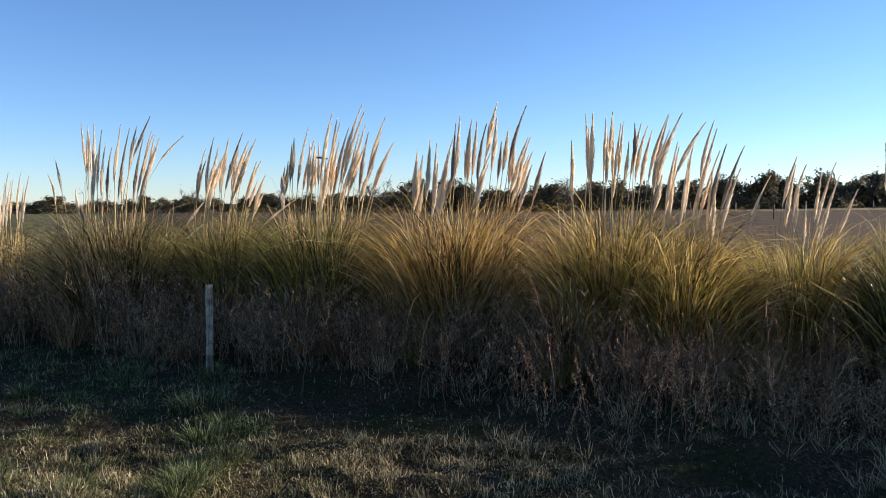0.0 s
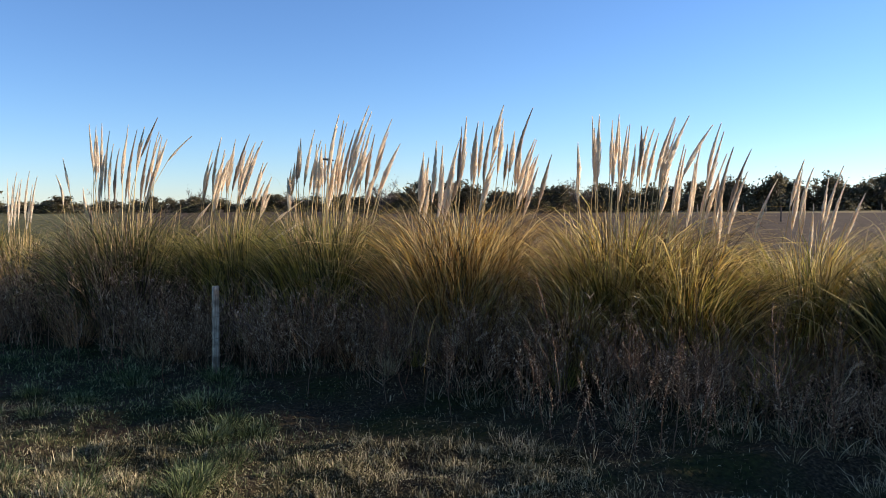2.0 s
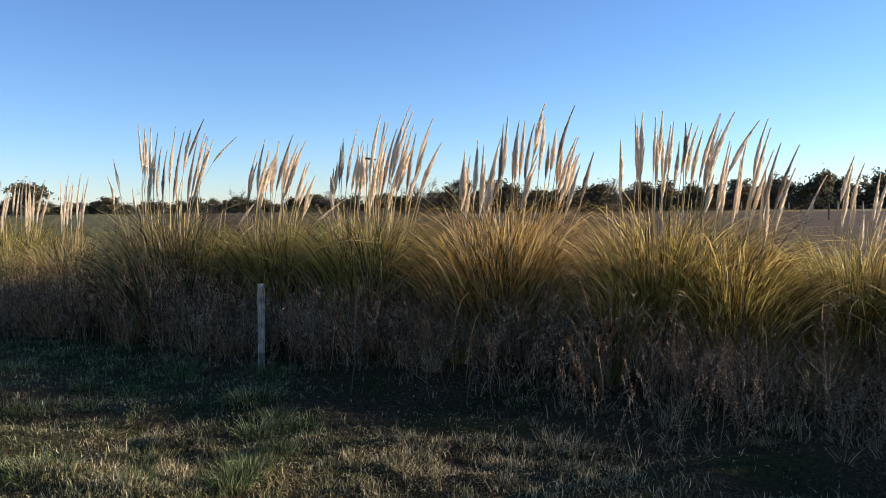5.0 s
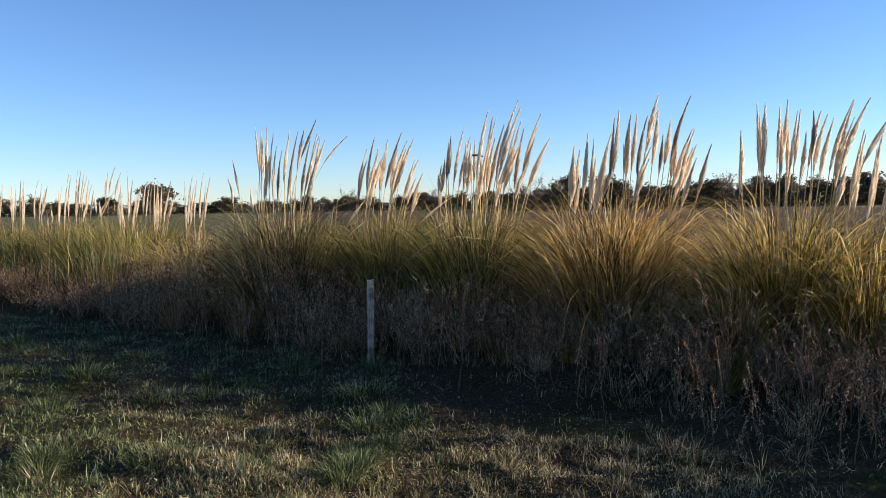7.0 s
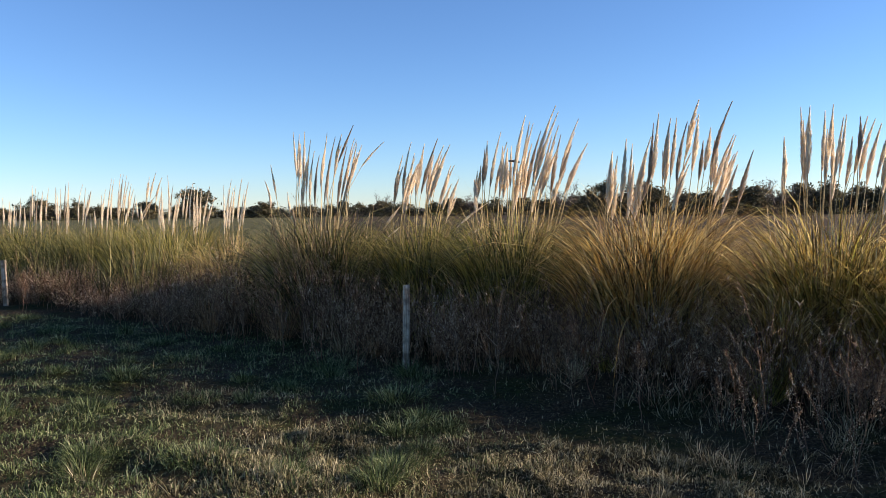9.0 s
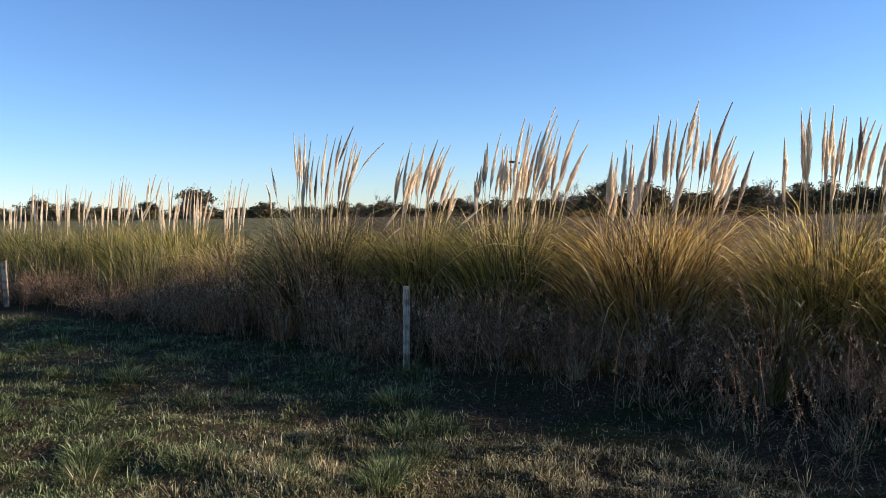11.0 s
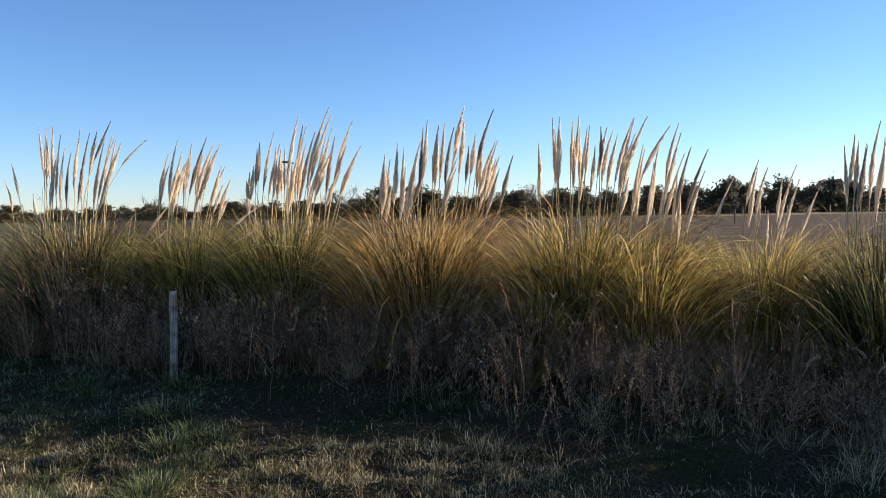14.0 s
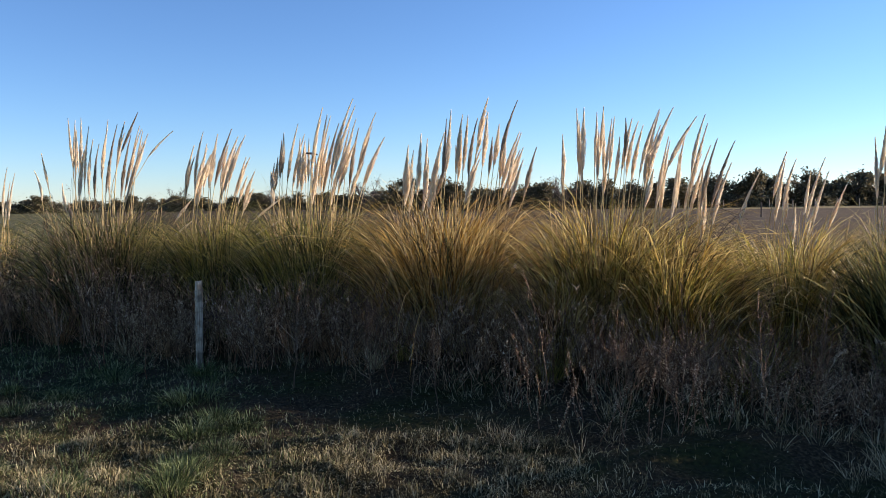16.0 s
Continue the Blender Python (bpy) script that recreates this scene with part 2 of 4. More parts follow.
class Pile:
    """Gathers strips and tubes into one mesh."""

    def __init__(self):
        self.verts, self.quads, self.count = [], [], 0

    def add(self, verts, quads):
        self.verts.append(np.asarray(verts, float).reshape(-1, 3))
        self.quads.append(np.asarray(quads, int).reshape(-1, 4) + self.count)
        self.count += len(self.verts[-1])

    def mesh(self, name, material):
        return mesh_of(name, np.concatenate(self.verts), np.concatenate(self.quads), material)

    def strips(self, points, side, widths):
        """points: n x k x 3 midlines; side: n x 3 or n x k x 3 unit vectors; widths: n x k."""
        n, k, _ = points.shape
        if side.ndim == 2:
            side = side[:, None, :]
        off = side * widths[..., None] * 0.5
        v = np.stack([points - off, points + off], 2).reshape(-1, 3)
        a = (np.arange(n)[:, None] * 2 * k + 2 * np.arange(k - 1)[None, :]).ravel()
        self.add(v, np.stack([a, a + 1, a + 3, a + 2], 1))

    def tubes(self, points, radii, sides=3):
        """points: n x k x 3 midlines; radii: n x k."""
        n, k, _ = points.shape
        way = np.gradient(points, axis=1)
        way /= np.linalg.norm(way, axis=2, keepdims=True) + 1e-9
        ref = np.where(np.abs(way[..., 2:3]) > 0.9, np.array([1.0, 0, 0]), np.array([0, 0, 1.0]))
        u = np.cross(way, ref)
        u /= np.linalg.norm(u, axis=2, keepdims=True) + 1e-9
        w = np.cross(way, u)
        ang = np.arange(sides) * 2 * np.pi / sides
        ring = points[:, :, None, :] + radii[:, :, None, None] * (np.cos(ang)[None, None, :, None] * u[:, :, None, :] + np.sin(ang)[None, None, :, None] * w[:, :, None, :])
        base = (np.arange(n)[:, None, None] * k + np.arange(k - 1)[None, :, None]) * sides
        j = np.arange(sides)[None, None, :]
        jn = (j + 1) % sides
        q = np.stack([base + j, base + jn, base + sides + jn, base + sides + j], -1)
        self.add(ring.reshape(-1, 3), q.reshape(-1, 4))

    def grains(self, centres, sizes):
        """Small pointed seeds: a squashed four-sided spindle each."""
        n = len(centres)
        tilt = rng.normal(0, 1, (n, 3))
        tilt /= np.linalg.norm(tilt, axis=1, keepdims=True)
        pts = centres[:, None, :] + tilt[:, None, :] * (sizes[:, None, None] * np.array([-0.9, -0.1, 0.9])[None, :, None])
        self.tubes(pts, sizes[:, None] * np.array([0.12, 0.5, 0.08])[None, :], 3)


def arcs(base, az, th0, th1, length, segs, power=1.4):
    """Midlines that start at th0 from the upright and bend over to th1."""
    s = (np.arange(segs) + 0.5) / segs
    ang = th0[:, None] + (th1 - th0)[:, None] * s[None, :] ** np.reshape(power, (-1, 1))
    step = (length / segs)[:, None]
    h = np.concatenate([np.zeros((len(az), 1)), np.cumsum(np.sin(ang) * step, 1)], 1)
    z = np.concatenate([np.zeros((len(az), 1)), np.cumsum(np.cos(ang) * step, 1)], 1)
    return base[:, None, :] + np.stack([h * np.cos(az)[:, None], h * np.sin(az)[:, None], z], 2)


def blades(pile, base, az, th0, th1, length, width, segs=5, power=1.4, kink=0.0):
    pts = arcs(base, az, th0, th1, length, segs, power)
    if kink:
        pts[:, 1:] += np.cumsum(rng.normal(0, kink, (len(az), segs, 3)), 1)
    turn = az + np.pi / 2 + rng.normal(0, 0.5, len(az))
    side = np.stack([np.cos(turn), np.sin(turn), rng.normal(0, 0.25, len(az))], 1)
    side /= np.linalg.norm(side, axis=1, keepdims=True)
    s = np.arange(segs + 1) / segs
    taper = np.minimum(1.0, 0.55 + 1.8 * s) * np.clip((1 - s) * 2.2, 0.12, 1.0)
    pile.strips(pts, side, width[:, None] * taper[None, :])


def part(name, mesh, parent, label="", kind=""):
    ob = new(name, mesh)
    ob.parent = parent
    return tagged(ob, label=label, kind=kind)


# ---- the ground, one sheet to the horizon ----
def ground_height(x, y):
    near = max(0.0, 1.0 - max(0.0, math.hypot(x + 2, y - 6) - 12) / 10)
    v = noise.noise((x * 0.55, y * 0.55, 1.7)) * 0.07 + noise.noise((x * 1.9, y * 1.9, 5.1)) * 0.05 + noise.noise((x * 4.6, y * 4.6, 9.4)) * 0.03
    v += (noise.noise((x * 0.8, y * 2.0, 3.9)) * 0.09 + noise.noise((x * 2.2, y * 3.4, 6.6)) * 0.04) * max(0.0, min(1.0, (6.3 - y) * 1.2, y - 2.0))
    return v * near


def build_ground():
    xs = np.unique(np.concatenate([np.linspace(-20, 12, 193), np.sign(np.linspace(-1, 1, 61)) * (12 + np.abs(np.linspace(-1, 1, 61)) ** 3 * 2400)]))
    ys = np.unique(np.concatenate([np.linspace(-4, 20, 193), 20 + np.linspace(0, 1, 40) ** 3 * 2900, -4 - np.linspace(0, 1, 20) ** 3 * 2000]))
    gx, gy = np.meshgrid(xs, ys, indexing="ij")
    z = np.array([ground_height(a, b) for a, b in zip(gx.ravel(), gy.ravel())])
    i, j = np.meshgrid(np.arange(len(xs) - 1), np.arange(len(ys) - 1), indexing="ij")
    a = (i * len(ys) + j).ravel()
    w = len(ys)
    ob = new("ground", mesh_of("ground", np.stack([gx.ravel(), gy.ravel(), z], 1), np.stack([a, a + w, a + w + 1, a + 1], 1), ground_material()))
    return tagged(ob, "grassy roadside verge running into a bare brown ploughed field", "ground", kind="structure")


build_ground()


# ---- pampas grass ----
def depth_of(i):
    return 0.35 * math.sin(2.4 * i)


def plume_mesh(foot, tip, bend, thick, material, hairs):
    """A feathery spindle of hairs round a curved midrib from foot to tip."""
    foot, tip = np.array(foot), np.array(tip)
    span = np.linalg.norm(tip - foot)
    mid = (foot + tip) / 2 + np.array(bend)
    s = rng.random(hairs) ** 0.85

    def along(s):
        s = np.asarray(s)[:, None]
        return (1 - s) ** 2 * foot + 2 * s * (1 - s) * mid + s ** 2 * tip

    p = along(s)
    way = along(np.minimum(s + 0.02, 1.02)) - p
    way /= np.linalg.norm(way, axis=1, keepdims=True) + 1e-9
    az = rng.random(hairs) * 2 * np.pi
    out = np.stack([np.cos(az), np.sin(az), np.zeros(hairs)], 1)
    out -= way * (out * way).sum(1, keepdims=True)
    body = np.minimum(0.22 + 2.6 * s, 1.0) * (1.0 - s) ** 1.05
    out[:, 0] += 0.25
    length = 0.022 + 0.03 * body + thick * (0.4 + 1.1 * rng.random(hairs)) * (0.2 + 0.8 * body)
    spread = np.tan(radians(1.5) + radians(9) * body * rng.random(hairs))
    aim = way + out * spread[:, None]
    aim /= np.linalg.norm(aim, axis=1, keepdims=True)
    start = p + out * (0.44 * thick * body * rng.random(hairs) ** 0.5)[:, None] - way * 0.02
    k = np.array([0.0, 0.5, 1.0])
    sag = np.array([0.0, 0.01, 0.07])
    pts = start[:, None, :] + aim[:, None, :] * (length[:, None] * k)[..., None] + out[:, None, :] * (length[:, None] * sag)[..., None]
    pts[:, 2, 2] -= 0.006
    side = np.cross(aim, out) + rng.normal(0, 0.45, (hairs, 3))
    side /= np.linalg.norm(side, axis=1, keepdims=True)
    pile = Pile()
    pile.strips(pts, side, (0.005 + 0.004 * rng.random((hairs, 1))) * np.array([[0.8, 1.0, 0.15]]))
    rib = along(np.linspace(0, 1, 7))[None]
    pile.tubes(rib, np.linspace(0.004, 0.0015, 7)[None], 3)
    return pile.mesh("plume", material), span


def stem_mesh(base, foot, top_way):
    base, foot, top_way = np.array(base), np.array(foot), np.array(top_way)
    reach = np.linalg.norm(foot - base)
    ctrl = foot - top_way * reach * 0.55
    s = np.linspace(0, 1, 7)[:, None]
    pts = (1 - s) ** 2 * base + 2 * s * (1 - s) * ctrl + s ** 2 * foot
    pile = Pile()
    pile.tubes(pts[None], np.linspace(0.0055, 0.0038, 7)[None], 5)
    return pile.mesh("stem", STALK)


def leaf_part(clump, name, count, radius, dome, droop, width, material, label, fan=30.0, stray=0.14):
    """Arching blades from the clump's crown. dome: the height at which most of them turn over; stray: the share that stands above it."""
    shoots = max(8, count // 22)
    pick = rng.integers(0, shoots, count)
    r = np.clip((radius * np.sqrt(rng.random(shoots)))[pick] + rng.normal(0, 0.04, count), 0.01, radius)
    az = (rng.random(shoots) * 2 * np.pi)[pick] + rng.normal(0, 0.1, count)
    base = np.stack([r * np.cos(az), r * np.sin(az), np.zeros(count)], 1)
    az2 = az + rng.normal(0, 0.35, shoots)[pick] + rng.normal(0, 0.3, count)
    f = r / radius
    th0 = radians(2) + radians(fan) * f * (0.25 + 0.75 * rng.random(count))
    th1 = np.minimum(th0 + droop * (0.45 + 0.75 * rng.random(count)), 2.75)
    power = 1.5 + 3.3 * rng.random(count) * (1.15 - 0.5 * f)
    unit = arcs(np.zeros((count, 3)), az2, th0, th1, np.ones(count), 9, power)
    top = 1.05 * dome * (0.42 + 0.58 * rng.random(count) ** 0.42) * (1.0 - 0.32 * f ** 2)
    top *= np.where(rng.random(count) < stray, 1.0 + 0.2 * rng.random(count), 1.0)
    length = np.minimum(top / np.max(unit[:, :, 2], axis=1), 1.75 * dome)
    pile = Pile()
    blades(pile, base, az2, th0, th1, length, width * (0.4 + 1.15 * rng.random(count) ** 2.0), 9, power, 0.010)
    return part(name, pile.mesh(name, material), clump, label, kind="stuff")


def pampas(x, y, plumes, label, radius=0.5, dome=1.5, droop=1.9, dry=1100, green=810, fan=26.0, stalks=70, bent=260, skirt=520, extra=0.35, green_mat=None, dry_mat=None, thick=0.066, grey=0.07, hairs=520, width=0.0115):
    """One clump: leaves, and its flower stalks, each given by the plume's tip and foot (across and up)."""
    clump = new("pampas_grass_clump")
    clump.location = (x, y, ground_height(x, y) - 0.02)
    tagged(clump, label, "pampas grass", "pampas grass along the fence")
    if dry:
        leaf_part(clump, "dry_leaves", dry, radius * 1.1, dome, droop, width, dry_mat or LEAF_GOLD, "golden dry arching leaf blades", fan)
    leaf_part(clump, "green_leaves", green, radius, dome * 0.97, droop * 0.85, width, green_mat or LEAF_GREEN, "green arching leaf blades", fan)
    if skirt:
        leaf_part(clump, "hanging_leaves", skirt, radius * 1.2, dome * 0.78, 2.2, width * 0.9, dry_mat or LEAF_GOLD, "golden leaf blades arching out and hanging to the weeds", fan * 1.7, 0.0)
    if bent:
        leaf_part(clump, "bent_leaves", bent, radius * 1.1, dome * 1.06, 2.6, width * 0.75, dry_mat or LEAF_GOLD, "straw-coloured leaf blades bent over at their tips", fan * 0.8, 0.3)
    if stalks:
        r, az = radius * np.sqrt(rng.random(stalks)), rng.random(stalks) * 6.28
        th0 = np.abs(rng.normal(0, 0.05, stalks))
        lines = arcs(np.stack([r * np.cos(az), r * np.sin(az), np.zeros(stalks)], 1), az, th0, th0 + 0.08 + 0.5 * rng.random(stalks) ** 2, dome * (0.7 + 0.36 * rng.random(stalks)), 6, 3.0)
        pile = Pile()
        pile.tubes(lines, np.array([0.0085, 0.0082, 0.0078, 0.007, 0.006, 0.0046, 0.002])[None] * np.ones((stalks, 1)), 4)
        part("old_stalk", pile.mesh("old_stalk", STALK_OLD), clump, "upright straw-coloured old flower stalks", kind="stuff")
    rows = [(depth_of(i), *p) for i, p in enumerate(plumes)]
    for dy, tx, tz, fx, fz in rows[:]:
        if rng.random() < extra:
            dx, dz = rng.normal(0, 0.05), -rng.uniform(0.05, 0.3)
            rows.append((dy + rng.normal(0, 0.15), tx + dx, tz + dz, fx + dx * 0.8, fz + dz * 0.7))
    for dy, tx, tz, fx, fz in rows:
        foot, tip = np.array((fx, dy, fz)), np.array((tx, dy, tz))
        foot = tip + (foot - tip) * 1.04
        span = np.linalg.norm(tip - foot)
        bow = (-0.035 - 0.04 * rng.random() - 0.3 * max(0.0, abs(tx - fx) - 0.22)) * (1 if tx > fx else -1) * span if abs(tx - fx) > 0.07 else 0.0
        size = thick * (0.8 + 0.45 * rng.random())
        mesh, span = plume_mesh(foot, tip, (bow, 0.02 * rng.normal(), 0.0), size, PLUME_GREY if rng.random() < grey else PLUME, int(hairs * (0.6 + span)))
        plume = part("plume", mesh, clump)
        way = (tip - foot) * 0.5 + np.array((bow, 0, 0))
        way /= np.linalg.norm(way)
        spread = max(-0.8, min(0.8, fx * 0.45 + 0.05 * rng.normal()))
        part("stem", stem_mesh((spread, dy * 0.6, 0.0), foot, way), plume, "thin straw-coloured stalk")
    return clump


pampas(-4.23, 9.5, [
    (-0.47, 2.74, -0.44, 2.19), (-0.49, 2.73, -0.54, 2.13), (-0.14, 2.70, -0.18, 2.10), (-0.33, 2.66, -0.42, 1.90),
    (-0.13, 2.46, -0.21, 1.78), (0.00, 2.39, -0.08, 1.74), (-0.10, 2.75, -0.20, 2.05), (0.29, 2.62, 0.12, 1.78),
    (0.21, 2.70, 0.10, 2.23), (0.38, 2.82, 0.16, 2.34), (0.46, 2.49, 0.31, 1.74), (0.32, 2.66, 0.20, 2.05),
    (0.54, 2.57, 0.31, 1.81), (0.58, 2.52, 0.42, 2.07), (0.78, 2.59, 0.45, 2.26), (-0.09, 2.37, -0.18, 1.78),
    (0.01, 2.48, -0.07, 1.75), (-0.84, 2.29, -0.77, 1.86), (-0.46, 1.89, -0.42, 1.55)],
    "tall olive pampas grass clump with many pale plumes", radius=0.62, dome=1.62, dry=650, green=1430, green_mat=LEAF_DARK, dry_mat=LEAF_DARK, skirt=320, bent=150, thick=0.046, extra=0.7, grey=0.2, stalks=90)
pampas(-2.75, 9.29, [
    (-0.27, 2.42, -0.40, 1.90), (-0.22, 2.61, -0.35, 1.92), (-0.00, 2.35, -0.16, 1.83), (-0.05, 2.57, -0.15, 2.00),
    (0.00, 2.37, -0.14, 1.91), (0.26, 2.60, 0.04, 1.94), (0.07, 2.44, -0.01, 2.07), (0.37, 2.50, 0.16, 1.90),
    (0.35, 2.55, 0.14, 1.99), (0.23, 2.41, 0.08, 1.88), (0.46, 2.24, 0.33, 1.79), (0.31, 2.03, 0.19, 1.70),
    (-0.16, 2.12, -0.22, 1.74), (0.91, 1.78, 0.49, 1.46), (-0.41, 1.74, -0.62, 1.48)],
    "pampas grass clump with buff plumes, two stalks snapped over", radius=0.45, dome=1.60, dry=650, green=1560, green_mat=LEAF_DARK, dry_mat=LEAF_GREEN, skirt=460, extra=0.9, thick=0.065)
heart = pampas(-1.46, 8.69, [
    (-0.30, 2.49, -0.33, 2.05), (-0.43, 2.21, -0.48, 1.82), (-0.39, 2.01, -0.38, 1.78), (-0.18, 2.62, -0.32, 1.96),
    (-0.10, 2.41, -0.14, 1.95), (-0.02, 2.38, -0.08, 1.92), (-0.06, 2.45, -0.08, 1.96), (0.21, 2.74, 0.08, 2.07),
    (0.20, 2.71, 0.10, 2.02), (0.24, 2.69, 0.08, 1.89), (0.56, 2.84, 0.31, 2.07), (0.31, 2.62, 0.11, 1.82),
    (0.38, 2.47, 0.28, 1.95), (0.57, 2.64, 0.43, 2.01), (0.56, 2.56, 0.44, 1.88), (0.55, 2.42, 0.37, 1.91),
    (0.78, 2.74, 0.58, 2.16), (0.71, 2.41, 0.56, 1.95), (0.91, 2.40, 0.70, 1.91), (0.01, 2.24, 0.00, 1.78)],
    "tall pampas grass clump, green at its heart, with cream plumes", radius=0.51, dome=1.70, dry=700, green=1690, green_mat=LEAF_DARK, dry_mat=LEAF_GREEN, skirt=460, extra=0.9, stalks=90, thick=0.063)
pampas(0.17, 8.00, [
    (-0.43, 2.24, -0.49, 1.74), (-0.38, 2.20, -0.45, 1.71), (-0.28, 2.34, -0.33, 1.74), (-0.22, 2.34, -0.27, 1.74),
    (-0.03, 2.38, -0.18, 1.71), (-0.07, 2.22, -0.15, 1.67), (0.00, 2.07, -0.11, 1.74), (0.04, 2.59, -0.02, 1.97),
    (0.18, 2.59, 0.10, 1.96), (0.24, 2.59, 0.18, 2.00), (0.32, 2.50, 0.22, 1.91), (0.48, 2.80, 0.36, 2.32),
    (0.44, 2.58, 0.38, 2.04), (0.37, 2.20, 0.21, 1.73), (0.60, 2.49, 0.54, 2.06), (0.74, 2.68, 0.56, 2.09),
    (0.67, 2.40, 0.63, 1.93), (0.80, 2.38, 0.61, 1.80), (0.79, 2.35, 0.65, 1.79), (0.88, 2.23, 0.72, 1.77),
    (0.95, 2.19, 0.82, 1.69)],
    "broad golden pampas grass clump with thick buff plumes", radius=0.60, dome=1.66, dry=1620, green=650, green_mat=LEAF_DARK, thick=0.071, extra=0.7, grey=0.12, skirt=520, stalks=120, dry_mat=LEAF_RUST)
pampas(1.76, 7.43, [
    (-0.41, 2.28, -0.40, 1.86), (-0.22, 2.57, -0.19, 1.90), (-0.26, 2.51, -0.27, 1.94), (-0.13, 2.54, -0.18, 2.08),
    (-0.07, 2.50, -0.09, 1.97), (-0.03, 2.54, -0.08, 2.00), (0.09, 2.53, 0.09, 1.87), (0.05, 2.43, -0.00, 1.91),
    (0.21, 2.27, 0.16, 1.84), (0.34, 2.45, 0.24, 1.95), (0.16, 2.41, 0.15, 2.05), (0.46, 2.44, 0.34, 1.90),
    (0.37, 2.35, 0.26, 1.83)],
    "yellow-green pampas grass clump with straight cream plumes", radius=0.47, dome=1.62, dry=1150, green=900, skirt=450, thick=0.057)
pampas(2.34, 6.93, [
    (-0.14, 2.48, -0.32, 1.90), (-0.07, 2.48, -0.22, 1.85), (-0.12, 2.45, -0.32, 1.94), (-0.03, 2.27, -0.20, 1.73),
    (-0.07, 2.21, -0.18, 1.56), (0.15, 2.38, -0.10, 1.94), (0.07, 2.20, -0.02, 1.56), (0.19, 2.39, 0.07, 1.88),
    (0.37, 2.35, 0.20, 1.70), (0.15, 2.22, 0.07, 1.56), (0.30, 2.16, 0.16, 1.56), (0.48, 2.15, 0.27, 1.44),
    (0.52, 2.15, 0.31, 1.56), (0.03, 2.05, -0.04, 1.46), (0.39, 1.95, 0.34, 1.39), (-0.30, 1.88, -0.37, 1.57)],
    "pampas grass clump with plumes leaning over beside dark shrub", radius=0.36, dome=1.32, thick=0.055)
pampas(3.73, 7.44, [
    (-0.32, 1.89, -0.55, 1.28), (0.06, 2.10, -0.07, 1.64), (-0.12, 1.99, -0.24, 1.52), (0.10, 1.70, 0.06, 1.33),
    (0.02, 1.54, -0.01, 1.15), (0.11, 1.89, 0.05, 1.46), (0.53, 2.04, 0.34, 1.38), (0.23, 1.87, 0.06, 1.28),
    (0.65, 1.74, 0.45, 1.26), (-0.00, 2.01, -0.10, 1.39)],
    "low bright yellow pampas grass clump with short leaning plumes", radius=0.62, dome=1.36, dry=1000, green=1000, skirt=600, fan=40.0, stalks=30, extra=0.1, grey=0.0, thick=0.053)
pampas(4.33, 6.38, [
    (-0.36, 2.13, -0.33, 1.61), (-0.12, 2.25, -0.17, 1.80), (-0.36, 2.09, -0.44, 1.58), (0.02, 2.16, -0.02, 1.68),
    (-0.06, 2.34, -0.15, 1.68), (-0.10, 2.18, -0.16, 1.63), (0.27, 2.25, 0.16, 1.46), (-0.15, 2.04, -0.16, 1.42),
    (0.31, 2.28, 0.20, 1.68), (0.31, 2.15, 0.24, 1.63), (0.21, 2.32, 0.07, 1.72), (0.52, 2.01, 0.45, 1.46),
    (0.38, 2.03, 0.32, 1.41)],
    "dark green fanned pampas grass clump with grey-buff plumes", radius=0.34, dome=1.42, dry=320, green=1430, green_mat=LEAF_DARK, droop=1.1, fan=50.0, skirt=200, bent=60, dry_mat=LEAF_DARK, grey=0.4, stalks=110, thick=0.054)
pampas(-13.48, 14.2, [
    (-0.90, 2.03, -0.90, 1.43), (-0.94, 1.96, -1.00, 1.42), (-0.06, 2.01, -0.13, 1.37), (-0.31, 2.35, -0.35, 1.62),
    (0.11, 2.27, 0.03, 1.42), (0.42, 2.20, 0.30, 1.42), (0.11, 2.28, -0.01, 1.55), (0.87, 2.25, 0.87, 1.48),
    (0.77, 2.33, 0.70, 1.54), (0.84, 2.39, 0.79, 1.41), (-0.25, 1.88, -0.31, 1.37)],
    "distant pale pampas grass clump in dry grass", stalks=40, radius=1.3, dome=1.48, dry=650, green=1430, green_mat=LEAF_DARK, dry_mat=LEAF_GREEN, bent=300, extra=0.9, hairs=260, thick=0.052)
pampas(-11.12, 13.6, [
    (-0.53, 2.28, -0.67, 1.48), (-0.66, 2.21, -0.77, 1.42), (-0.04, 2.11, -0.21, 1.55), (-0.29, 2.04, -0.32, 1.41),
    (-0.22, 1.70, -0.21, 1.36), (0.35, 2.38, 0.20, 1.54), (-0.23, 2.16, -0.34, 1.35), (0.67, 2.46, 0.57, 1.54),
    (0.41, 2.47, 0.27, 1.59), (0.48, 2.45, 0.34, 1.72), (0.92, 2.24, 0.82, 1.65), (0.49, 2.15, 0.33, 1.59)],
    "distant straw-coloured pampas grass clump with slender plumes", stalks=40, radius=1.1, dome=1.48, dry=650, green=1430, green_mat=LEAF_DARK, dry_mat=LEAF_GREEN, bent=300, extra=0.9, hairs=260, thick=0.052)
